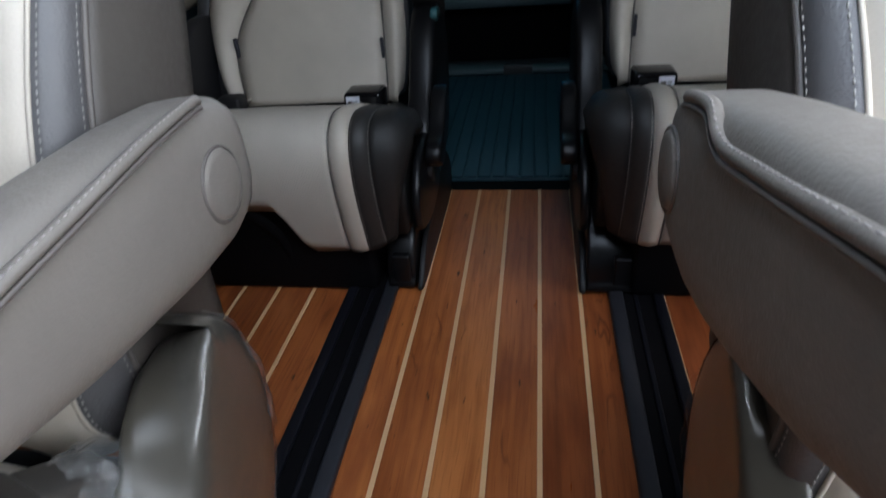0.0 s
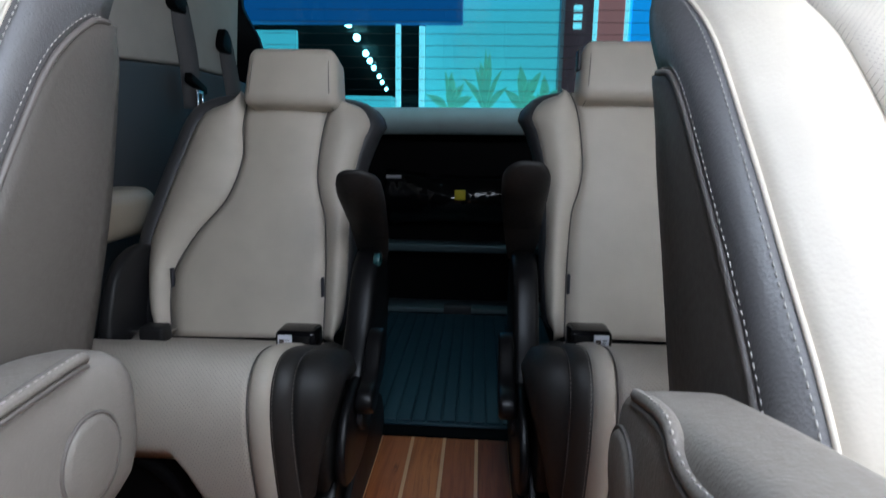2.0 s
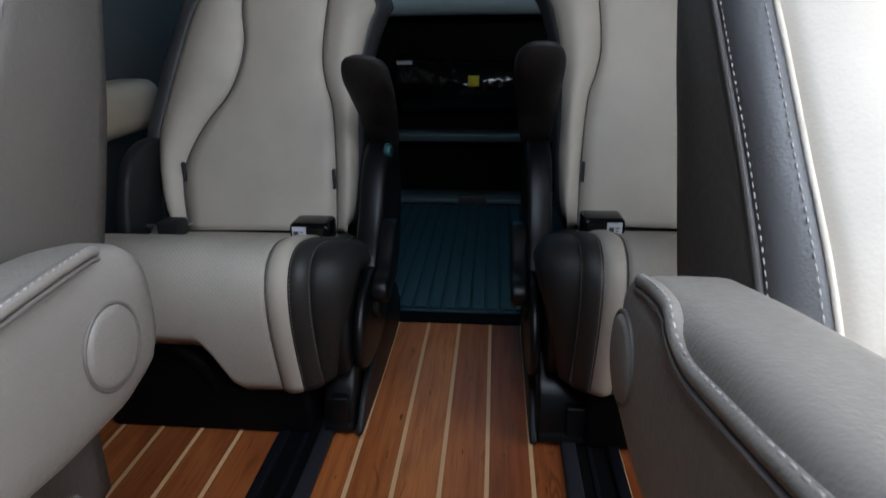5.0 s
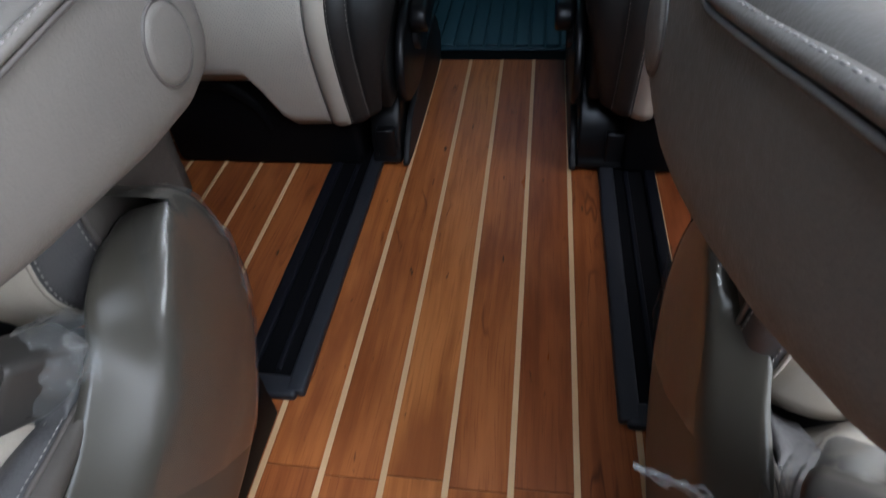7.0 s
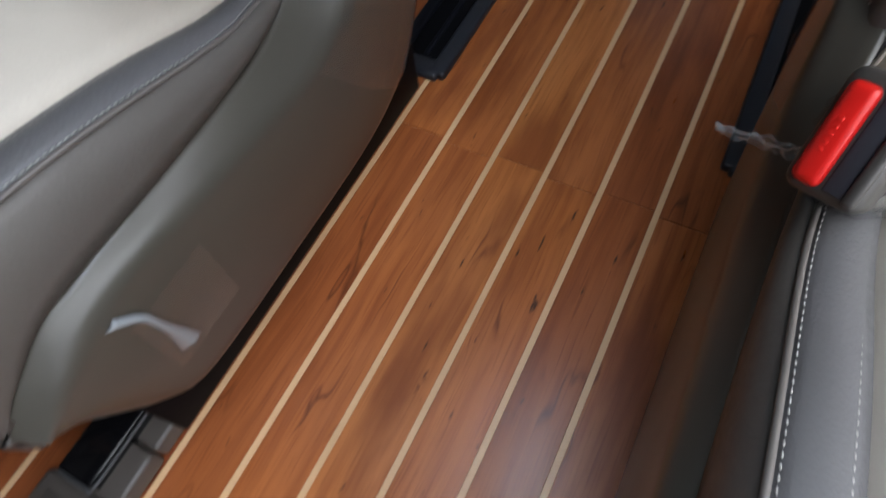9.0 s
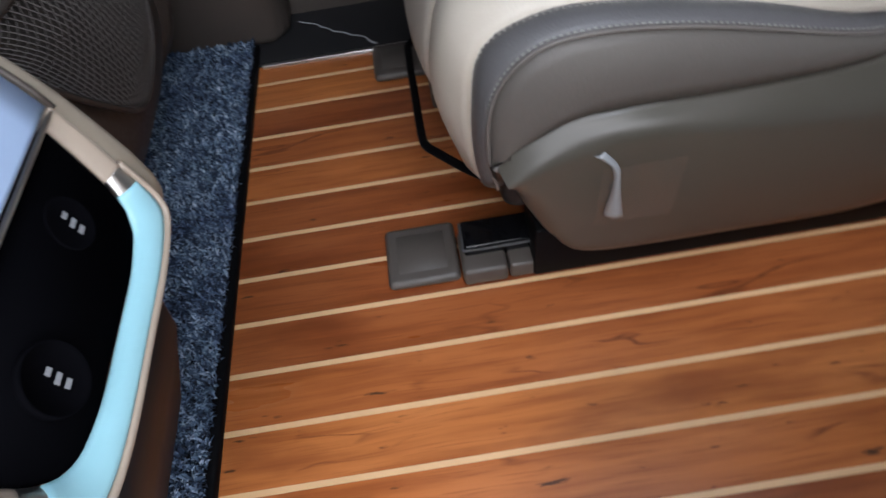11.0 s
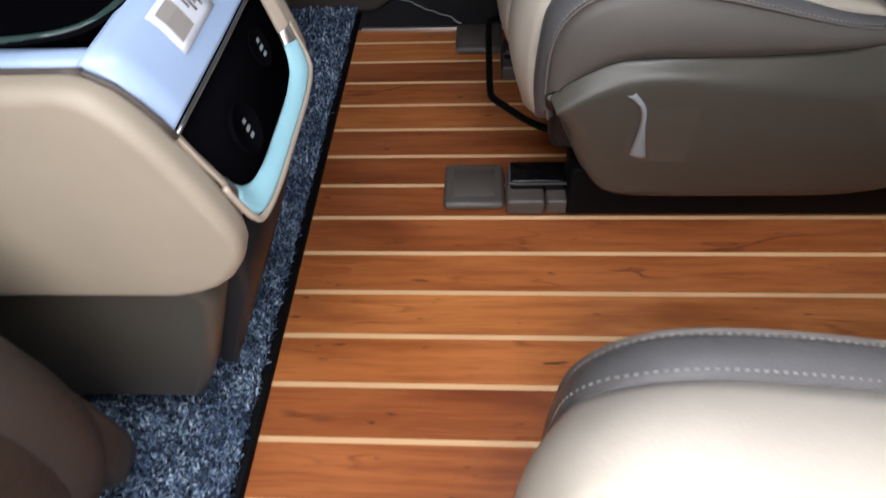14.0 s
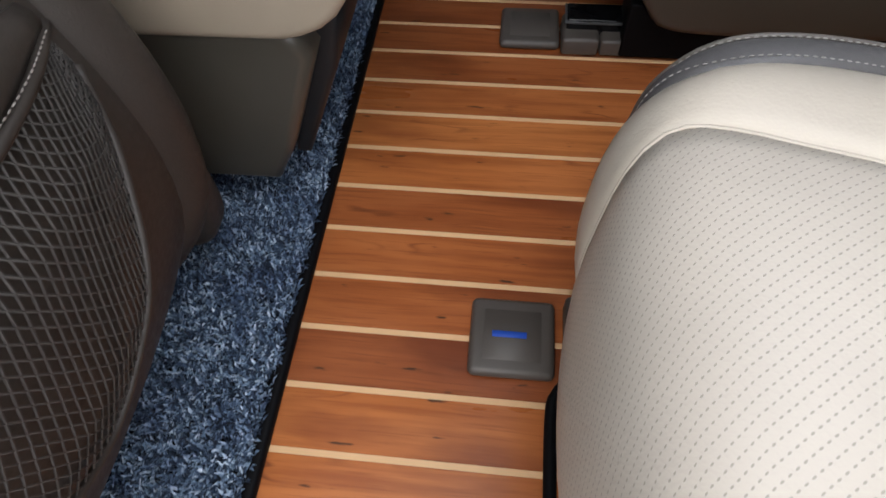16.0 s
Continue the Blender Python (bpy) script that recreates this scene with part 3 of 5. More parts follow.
    # moulded shield below
    RIDGE = [(0.735, 0.235), (0.79, 0.266), (0.865, 0.284), (0.981, 0.268), (1.10, 0.262), (1.168, 0.285), (1.21, 0.345), (1.24, 0.388), (1.262, 0.405)]
    BOT = [(0.736, 0.225), (0.757, 0.175), (0.79, 0.110), (0.84, 0.072), (1.0, 0.066), (1.16, 0.068), (1.25, 0.098), (1.303, 0.165), (1.326, 0.21), (1.338, 0.27), (1.334, 0.32), (1.318, 0.364), (1.293, 0.391), (1.266, 0.403)]
    db = 0.200 if s < 0 else 0.185
    for k, nm in ((0, "side_shield"), (1, "outer_shield")):
        def side(d, pts):
            return [(s * (shift + (w - d if k else d)), y + (dy if y < 1.02 else dy * max(0, (1.15 - y) / 0.13)), z) for y, z in pts]
        mid = [(0.45 * a[0] + 0.55 * b[0], 0.45 * a[1] + 0.55 * b[1]) for a, b in zip(resample([(y, z, 0) for y, z in RIDGE], 14), resample([(y, z, 0) for y, z in BOT], 14))]
        low = [(y + (0.006 if y < 0.8 else 0.0) - (0.007 if y > 1.28 else 0.0), z + (0.012 if z < 0.15 else 0.0)) for y, z in BOT]
        wide = []
        for (x, y, z), (y0, _) in zip(side(0.198, SEAM), SEAM):
            q = flare(y0)
            wide.append((x + (-1 if k else 1) * s * wing * q, y + 0.030 * q, z - 0.036 * q))
        top, crest, flat = resample(wide, 60), resample(side(0.178, RIDGE), 60), resample(side(0.5 * (0.179 + db) - 0.004, mid), 60)
        drop = np.array((0, 0.004, -0.028)) * np.minimum(1.0, np.arange(60) / 14.0)[:, None]
        inward = np.array(((-1 if k else 1) * s * 0.004, 0, 0))
        ribs = [top + drop + inward, top + drop * 0.15 + inward * 0.4, top, 0.76 * crest + 0.24 * top, 0.92 * crest + 0.04 * flat + 0.04 * top, 0.74 * crest + 0.26 * flat, flat,
                resample(side(db - 0.002, low), 60), resample(side(db + 0.012, BOT), 60), resample(side(0.25, BOT), 60)]
        grid = np.array([resample([q[i] for q in ribs], 34) for i in range(60)])

        def skin(i0, i1, j0, j1, lift, ruck=0.0, seed=1):
            """A stretch of the shield's skin, laid off outwards; ruck crumples it."""
            rr = random.Random(seed)
            bm = bmesh.new()
            rows = []
            for i in range(i0, i1):
                rows.append([Vector(grid[i][j]) + Vector(((1 if k else -1) * s * (lift + ruck * rr.random()), ruck * rr.uniform(-1, 1), lift * 0.6 + ruck * rr.uniform(-0.6, 0.6))) for j in range(j0, j1)])
            grid_mesh(bm, rows)
            bmesh.ops.recalc_face_normals(bm, faces=bm.faces[:])
            return bm
        shield = part(nm, skin(0, 60, 0, 34, 0.0), SHIELD, seat, "taupe moulded plastic side shield")
        if not k:
            part("film", skin(36 if s < 0 else 45, 60, 9, 29, 0.0014), TIGHT_FILM, shield, "clear film stretched over the shield")
            part("film_edge", skin(46, 58, 25, 30, 0.003, 0.0035, 4), CRUMPLED, shield, "crumpled edge of clear film")
            if s < 0:
                part("film_edge", skin(37, 47, 26, 29, 0.002, 0.0016, 9), FILM, shield)
    part("seat_pan", rbox(s * (shift + 0.25), s * (shift + w - 0.25), 0.74 + dy, 1.25, 0.11, 0.27, 0.02), DARK, seat)
    for d in (0.232, w - 0.322):
        leg = part("slide_rail", rbox(s * (shift + d - 0.008), s * (shift + d + 0.06), 0.775, 1.32, 0.004, 0.10, 0.004), BLACK, seat)
        part("foot", rbox(s * (shift + d - 0.006), s * (shift + d + 0.066), 0.682, 0.742, 0.001, 0.032, 0.006), PAD, seat, "grey plastic front foot")
        part("foot", rbox(s * (shift + d - 0.004), s * (shift + d + 0.064), 0.744, 0.79, 0.001, 0.030, 0.005), PAD, seat)
        slot = part("foot_slot", rbox(s * (shift + d + 0.022), s * (shift + d + 0.068), 0.688, 0.80, 0.02, 0.050, 0.004), GLOSS_BLACK, seat)
        part("slot_edge", tube([(s * (shift + d + 0.020), 0.80, 0.046), (s * (shift + d + 0.020), 0.692, 0.046), (s * (shift + d + 0.026), 0.687, 0.047), (s * (shift + d + 0.064), 0.687, 0.049)], 0.0022, 24, 6), GREY_TRIM, slot)
    bar = [(0.29, 0.76, 0.125), (0.31, 0.745, 0.108), (0.34, 0.715, 0.1), (0.385, 0.674, 0.1), (0.40, 0.662, 0.1), (0.42, 0.657, 0.1), (0.50, 0.656, 0.1), (0.62, 0.656, 0.1), (0.645, 0.66, 0.1), (0.66, 0.68, 0.1), (0.67, 0.74, 0.12)]
    part("slide_bar", tube([(s * (shift + d - (0.026 if s > 0 else 0)), y, z) for d, y, z in bar], 0.0062, 90, 10), BLACK, seat, "black steel slide bar")
    return seat


def backrest(seat, s, d1, d2, SEAM1, SEAM2, REAR, width, top):
    """Upright of a captain's chair: flank, stitched band and ivory front."""
    def c(d, pts):
        return [(s * d, y, z) for y, z in pts]
    b = part("backrest", strip(c(d2 + 0.10, SEAM2), c(width - d2 - 0.10, SEAM2), 0.012, (0, -1, 0.4), 40, 14, 0.03), IVORY_HOLES, seat, "ivory perforated leather backrest")
    out = (-s, -0.2, 0)
    part("flank", strip(c(d1, SEAM1), c(d1 + 0.006, REAR), 0.006, out, 36, 9, 0.012), TAUPE, b, "taupe leather flank")
    part("flank_band", strip(c(d1, SEAM1), c(d2, SEAM2), 0.008, (-s, -0.8, 0.2), 36, 7, 0.012), GREY_LEATHER, b, "dark grey stitched leather band")
    part("wing", strip(c(d2, SEAM2), c(d2 + 0.10, [(y + 0.012, z) for y, z in SEAM2]), 0.02, (-s * 0.3, -1, 0.4), 36, 10, 0.02), IVORY, b, "ivory leather wing")
    part("wing", strip(c(width - d2, SEAM2), c(width - d2 - 0.10, [(y + 0.012, z) for y, z in SEAM2]), 0.02, (s * 0.3, -1, 0.4), 36, 10, 0.02), IVORY, b)
    part("back_panel", strip(c(d1 + 0.006, REAR), c(width - d1, REAR), 0.02, (0, 1, 0), 30, 10, 0.02), TAUPE, b)
    part("outer_flank", strip(c(width - d1, REAR), c(width - d2, SEAM2), 0.006, (s, 0, 0), 30, 6, 0.012), TAUPE, b)
    part("piping", tube(c(d1 - 0.001, SEAM1), 0.0026, 60, 6), PIPING, b)
    part("stitching", stitches([(x + s * 0.003, y - 0.006, z + 0.003) for x, y, z in c(d1, SEAM1)], (-s * 0.004, -0.001, 0), 0.0062, 0.0040, 0.0006), THREAD, b, "pale stitching")
    part("stitching", stitches([(x - s * 0.002, y + 0.003, z) for x, y, z in c(d2, SEAM2)], (-s * 0.004, -0.002, 0), 0.0062, 0.0040, 0.0006), THREAD, b, "pale stitching")
    part("piping", tube(c(d2, SEAM2), 0.0018, 60, 6), IVORY, b)
    return b


def armrest(seat, s, d0, d1, stations, seam, disc_at):
    """Padded fold-down armrest; stations of way, lower and upper edge; a pivot cap on its inner face."""
    cx, hw = s * (d0 + d1) / 2, (d1 - d0) / 2
    ys = [a[0] for a in stations]
    st = []
    for y in resample([(a[0], 0, 0) for a in stations], 40)[:, 0]:
        lo = np.interp(-y, [-a for a in ys], [a[1] for a in stations])
        hi = np.interp(-y, [-a for a in ys], [a[2] for a in stations])
        full = min(1.0, (hi - lo) / 0.11)
        st.append(((cx, y, (lo + hi) / 2), hw * (0.45 + 0.55 * full), (hi - lo) / 2, 0.0))
    arm = part("armrest", loft(st, 52, 3.6 if s < 0 else 5.0), ARM, seat, "padded greige leather armrest")
    xin = s * d0
    yc, zd, r = disc_at
    disc = bmesh.new()
    rows = []
    for rr, dx in ((0.0001, 0.003), (r * 0.8, 0.003), (r * 0.95, 0.0022), (r, 0.0002), (r * 1.03, -0.003)):
        rows.append([Vector((xin - s * dx, yc + rr * math.cos(a) * 0.95, zd + rr * math.sin(a))) for a in np.linspace(0, 2 * math.pi, 40, endpoint=False)])
    grid_mesh(disc, rows, True)
    bmesh.ops.recalc_face_normals(disc, faces=disc.faces[:])
    part("pivot_cap", disc, ARM, arm, "round pivot cap")
    part("pivot_groove", tube([(xin - s * 0.0002, yc + r * 1.04 * math.cos(a) * 0.95, zd + r * 1.04 * math.sin(a)) for a in np.linspace(0, 2 * math.pi, 24)], 0.0014, 60, 6), PIPING, arm)
    line = [(s * d, y, z) for d, y, z in seam]
    part("seam", tube(line, 0.0018, 60, 6), PIPING, arm)
    part("seam_welt", tube([(x + s * 0.0025, y, z + 0.0055) for x, y, z in line], 0.0042, 60, 8), ARM, arm)
    part("stitching", stitches([(x + s * 0.002, y, z + 0.009) for x, y, z in line], (-s * 0.0012, 0, 0), 0.0058, 0.0036, 0.0008), GREY_THREAD, arm, "greige stitching")
    return arm


seat_a = second_row_seat(-1, 0.0, 0.0, "ivory and taupe leather captain seat by the closed door")
seat_b = second_row_seat(1, 0.019, -0.022, "ivory and taupe leather captain seat by the open door")
backrest(seat_a, -1, 0.25, 0.265,
         [(1.262, 0.31), (1.255, 0.40), (1.306, 0.54), (1.351, 0.63), (1.402, 0.708), (1.438, 0.752), (1.482, 0.782), (1.505, 0.785)],
         [(1.225, 0.305), (1.205, 0.38), (1.265, 0.541), (1.318, 0.634), (1.375, 0.72), (1.43, 0.80), (1.50, 0.87), (1.56, 0.90)],
         [(1.39, 0.31), (1.40, 0.40), (1.455, 0.52), (1.49, 0.61), (1.505, 0.66), (1.52, 0.72), (1.528, 0.76), (1.520, 0.783)], 0.92, 0.9)
backrest(seat_b, 1, 0.215, 0.235,
         [(1.235, 0.31), (1.215, 0.37), (1.225, 0.44), (1.297, 0.55), (1.35, 0.612), (1.398, 0.66), (1.465, 0.724), (1.498, 0.747), (1.535, 0.752)],
         [(1.205, 0.30), (1.19, 0.36), (1.195, 0.44), (1.266, 0.556), (1.332, 0.63), (1.398, 0.70), (1.478, 0.776), (1.562, 0.824), (1.64, 0.846)],
         [(1.38, 0.31), (1.40, 0.40), (1.462, 0.513), (1.504, 0.60), (1.535, 0.66), (1.555, 0.71), (1.562, 0.735), (1.555, 0.75)], 0.92, 0.9)
armrest(seat_a, -1, 0.1773, 0.2442,
        [(1.3975, 0.4812, 0.5116), (1.394, 0.4612, 0.5308), (1.3827, 0.4429, 0.5447), (1.3436, 0.4299, 0.5534), (1.2827, 0.4299, 0.5578), (1.1696, 0.4421, 0.5552), (1.0826, 0.4577, 0.5499), (1.0391, 0.4681, 0.5421), (1.0217, 0.4795, 0.5291), (1.013, 0.4943, 0.516)],
        [(0.2238, 1.3686, 0.5332), (0.1938, 1.3566, 0.5412), (0.1825, 1.3392, 0.5491), (0.1773, 1.3044, 0.5508), (0.1755, 1.2566, 0.5482), (0.1751, 1.187, 0.5395), (0.1751, 1.1348, 0.5334), (0.1751, 1.0652, 0.5247), (0.1799, 1.026, 0.516)], (1.3323, 0.4899, 0.0287))
armrest(seat_b, 1, 0.148, 0.214,
        [(1.36, 0.5, 0.515), (1.356, 0.489, 0.531), (1.344, 0.473, 0.546), (1.313, 0.46, 0.561), (1.25, 0.458, 0.576), (1.211, 0.465, 0.584), (1.172, 0.477, 0.592), (1.094, 0.505, 0.604), (1.04, 0.531, 0.61), (1.001, 0.562, 0.609), (0.984, 0.577, 0.603), (0.977, 0.586, 0.597)],
        [(0.16, 1.33, 0.543), (0.153, 1.312, 0.552), (0.151, 1.28, 0.562), (0.15, 1.252, 0.567), (0.1482, 1.236, 0.565), (0.148, 1.227, 0.5615), (0.148, 1.208, 0.5615), (0.148, 1.174, 0.569), (0.149, 1.129, 0.579), (0.15, 1.089, 0.588), (0.153, 1.044, 0.596), (0.161, 0.996, 0.6)], (1.306, 0.512, 0.026))


def buckle(s, at, size, label):
    ob = thing("seat_belt_buckle", label, "seat belt buckle", "second-row buckles", at=at)
    m = Matrix.Translation(at) @ Euler((radians(52), radians(s * -14), radians(-28 if s > 0 else -18))).to_matrix().to_4x4() @ Matrix.Scale(size, 4)

    def put(bm):
        bm.transform(m)
        return bm
    part("housing", put(rbox(-0.0125 * s, 0.030 * s, -0.034, 0.034, -0.016, 0.012, 0.008, 4)), BUCKLE_GREY, ob)
    part("button", put(rbox(-0.0075, 0.0085 if s > 0 else 0.0115, -0.0285, 0.0265, 0.009, 0.0165, 0.0048, 4)), RED, ob, "red release button")
    part("slot", put(rbox(0.0098 * s, 0.0215 * s, -0.0285, 0.0285, 0.0095, 0.0128, 0.0014, 2)), INK, ob, "black tongue slot")
    part("slot_wall", put(rbox(0.0215 * s, 0.0285 * s, -0.0295, 0.0295, 0.0095, 0.0165, 0.0026, 3)), BUCKLE_GREY, ob)
    for k in range(5):
        part("embossing", put(rbox(-0.0025 + 0.0006 * (k % 2), 0.0012, -0.011 + 0.0042 * k, -0.0088 + 0.0042 * k, 0.0162, 0.0168, 0.0002, 1)), RED, ob)
    part("stalk", put(rbox(-0.0115 * s, 0.029 * s, -0.031, 0.031, -0.085, -0.012, 0.008, 3)), BUCKLE_GREY, ob)
    if s > 0:
        wrap = bmesh.new()
        rng_w = random.Random(3)
        rows = [[Vector((0.009 * s + (0.0265 + 0.001 * k) * math.cos(a) * (1 + 0.07 * math.sin(5 * a + k) + rng_w.uniform(-0.06, 0.06)), (0.037 + 0.001 * k) * math.sin(a) * (1 + 0.06 * math.sin(7 * a + k) + rng_w.uniform(-0.04, 0.04)), -0.004 - 0.010 * k)) for a in np.linspace(0, 2 * math.pi, 40, endpoint=False)] for k in range(8)]
        grid_mesh(wrap, rows, True)
        part("film_sleeve", put(wrap), FILM, ob, "crumpled clear film")
    if s > 0:
        # the crumpled hem of the film across the shield
        rt = random.Random(21)
        tail = [(0.218, 1.108, 0.322), (0.208, 1.117, 0.314), (0.197, 1.127, 0.304), (0.186, 1.137, 0.294), (0.175, 1.147, 0.283), (0.164, 1.156, 0.275), (0.158, 1.160, 0.272)]
        for q in range(4):
            a = [(x + rt.uniform(-0.002, 0.002), y + rt.uniform(-0.002, 0.002), z + 0.003 * (q - 1.5) + rt.uniform(-0.002, 0.002)) for x, y, z in resample(tail, 16)]
            c = [(x + rt.uniform(-0.002, 0.002), y - rt.uniform(0.002, 0.006), z + rt.uniform(0.003, 0.008) * (1 - 0.7 * i / 15)) for i, (x, y, z) in enumerate(a)]
            part("film_hem", strip(a, c, 0.001, (0, -1, 0.5), 60, 4, 0.0004), CRUMPLED, ob, "crumpled hem of clear film")
    if s < 0:
        rk = random.Random(29)
        cuff = bmesh.new()
        hx = 0.009 * s
        rows = []
        for i in range(9):
            rows.append([m @ Vector((hx + (0.0245 + 0.0012 * i) * math.cos(a) * (1 + 0.10 * math.sin(9 * a + 0.8 * i) + rk.uniform(-0.07, 0.07)), (0.0345 + 0.0012 * i) * math.sin(a) * (1 + 0.08 * math.sin(11 * a - i) + rk.uniform(-0.05, 0.05)), -0.040 - 0.0055 * i + rk.uniform(-0.002, 0.002))) for a in np.linspace(0, 2 * math.pi, 48, endpoint=False)])
        grid_mesh(cuff, rows, True)
        part("film_cuff", cuff, CRUMPLED, ob, "crumpled clear film gathered round the stalk")
    return ob


buckle(-1, (-0.246, 1.104, 0.372), 0.92, "dark seat belt buckle with a red button, film-wrapped stalk")
buckle(1, (0.212, 1.072, 0.385), 1.0, "dark seat belt buckle with a red button, film-wrapped stalk")


def rear_seat(s, dz, label):
    seat = thing("rear_seat", label, "seat", "third-row seats", at=(s * 0.40, 2.0, 0))

    def c(pts):
        return [(s * d, y, z + dz) for d, y, z in pts]

    def on_back(pts, lift=0.0):
        return [(s * d, 2.016 + 0.36 * (z + dz) + lift, z + dz) for d, z in pts]
    OUT = [(0.556, 0.287), (0.590, 0.300), (0.612, 0.345), (0.628, 0.451), (0.605, 0.55), (0.58, 0.635), (0.545, 0.728), (0.50, 0.755), (0.44, 0.766)]
    SO = [(0.553, 0.285), (0.565, 0.366), (0.559, 0.42), (0.522, 0.488), (0.466, 0.558), (0.44, 0.64), (0.445, 0.71), (0.44, 0.766)]
    SI = [(0.24, 0.29), (0.244, 0.41), (0.253, 0.52), (0.268, 0.57), (0.276, 0.62), (0.27, 0.70), (0.262, 0.74), (0.25, 0.768)]
    IN = [(0.232, 0.291), (0.211, 0.308), (0.203, 0.36), (0.201, 0.42), (0.204, 0.48), (0.202, 0.60), (0.184, 0.685), (0.172, 0.716), (0.195, 0.752), (0.25, 0.768)]
    RIM = [(d - float(np.interp(z, (0.4, 0.6, 0.72, 0.77), (0.0, 0.014, 0.026, 0.012))), z) for d, z in IN]
    back = part("backrest", strip(on_back(SI), on_back(SO), 0.014, (0, -1, 0.3), 40, 12, 0.03, 0.8), IVORY, seat, "ivory leather backrest")
    part("bolster", strip(on_back(OUT, 0.012), on_back(SO), 0.026, (0, -1, 0.3), 40, 9, 0.02), IVORY, back)
    part("bolster", strip(on_back(IN, 0.012), on_back(SI), 0.022, (0, -1, 0.3), 40, 9, 0.02), IVORY, back)
    part("back_edge", strip(on_back(IN, 0.012), [(x, y + 0.085, z) for x, y, z in on_back(RIM)], 0.008, (-s, -0.3, 0.2), 36, 6, 0.012), CHARCOAL, back, "dark leather edge")
    part("back_edge", strip(on_back([(d + 0.006, z) for d, z in OUT], 0.014), [(x + s * 0.040, y + 0.05, z + 0.006) for x, y, z in on_back(OUT)], 0.012, (s, -0.6, 0.2), 36, 6, 0.012), CHARCOAL, back)
    part("back_panel", strip([(x, y + 0.08, z) for x, y, z in on_back(RIM)], [(x + s * 0.036, y + 0.05, z) for x, y, z in on_back(OUT)], 0.0, (0, 1, 0), 30, 6, 0.01), DARK, back)
    part("seam", tube(on_back(SO, -0.002), 0.0016, 60, 6), PIPING, back)
    part("seam", tube(on_back(SI, -0.002), 0.0016, 60, 6), PIPING, back)
    for d, z in ((0.562, 0.40), (0.247, 0.39)):
        y = 2.016 + 0.36 * (z + dz)
        part("tag", rbox(s * (d - 0.0028), s * (d + 0.0028), y - 0.013, y - 0.002, z - 0.020 + dz, z + 0.020 + dz, 0.0018), INK, back, "small black tag")
    head = rbox(-0.10, 0.10, -0.05, 0.05, -0.062, 0.062, 0.022, 5)
    for v in head.verts:
        t = (v.co.z + 0.062) / 0.124
        v.co.x *= 1.03 - 0.1 * t
        v.co.y -= 0.012 * (1 - (v.co.x / 0.1) ** 2)
    hx = 0.334 if s < 0 else 0.362
    head.transform(Matrix.Translation((s * hx, 2.30, 0.80 + dz)) @ Euler((radians(-16), 0, 0)).to_matrix().to_4x4())
    rest = part("headrest", head, IVORY, seat, "ivory leather headrest")
    turn = Matrix.Translation((s * hx, 2.30, 0.80 + dz)) @ Euler((radians(-16), 0, 0)).to_matrix().to_4x4()
    for q in (-1, 1):
        loop = []
        for a in np.linspace(0, 2 * math.pi, 33):
            c, v = math.cos(a), math.sin(a)
            z = math.copysign(abs(v) ** 0.42, v) * 0.0605
            loop.append(turn @ Vector((q * 0.0835 * (1.03 - 0.1 * (z + 0.062) / 0.124), math.copysign(abs(c) ** 0.42, c) * 0.049 - 0.0035, z)))
        part("piping", tube(loop, 0.0015, 70, 6), ARM, rest)
    if s > 0:
        part("tag", rbox(s * (hx - 0.106), s * (hx - 0.099), 2.255, 2.285, 0.81 + dz, 0.85 + dz, 0.002), INK, seat, "small black tag")
    for q in (-0.05, 0.05):
        part("headrest_post", tube([(s * hx + q, 2.33, 0.70 + dz), (s * hx + q, 2.315, 0.78 + dz)], 0.006, 6, 8), CHROME, seat)
    # cushion with its front apron, arched above the heater duct
    TOPF = [(2.11, 0.285), (2.06, 0.296), (2.0, 0.318), (1.92, 0.347), (1.86, 0.357), (1.82, 0.342), (1.80, 0.305), (1.797, 0.25), (1.808, 0.18), (1.825, 0.108)]

    def cc(d, pts):
        return [(s * d, y, z + dz) for y, z in pts]

    def apron(d):
        zb = 0.112 if d < 0.345 else 0.112 + 0.10 * math.sin(min(1.0, (d - 0.345) / 0.055) * math.pi / 2) ** 1.2
        p = resample(cc(d, TOPF), 60)
        return p[p[:, 2] >= zb + dz - 1e-6]
    bm = bmesh.new()
    rows, back = [], []
    for d in np.linspace(0.270, 0.605, 34):
        k = (d - 0.270) / 0.335
        p = resample(apron(d), 40) + np.array((0, -0.008, 0.004)) * math.sin(math.pi * min(1, k * 1.2 + 0.02)) ** 0.6
        rows.append([Vector(q) for q in p])
        back.append([Vector(q) + Vector((0, 0.03, -0.03)) for q in p])
    f, g = grid_mesh(bm, rows), grid_mesh(bm, back)
    for i in range(33):
        for j in (0, 39):
            bm.faces.new((f[i][j], f[i + 1][j], g[i + 1][j], g[i][j]))
    for j in range(39):
        for i in (0, 33):
            bm.faces.new((f[i][j], f[i][j + 1], g[i][j + 1], g[i][j]))
    bmesh.ops.recalc_face_normals(bm, faces=bm.faces[:])
    cush = part("cushion", bm, IVORY_HOLES, seat, "ivory perforated leather cushion with a front apron")
    part("bolster", strip(cc(0.236, TOPF), cc(0.270, TOPF), 0.006, (0, -0.6, 0.8), 40, 6, 0.02), IVORY, cush)
    part("seam", tube([(x, y - 0.0015, z + 0.001) for x, y, z in cc(0.270, TOPF)], 0.0014, 60, 6), PIPING, cush)
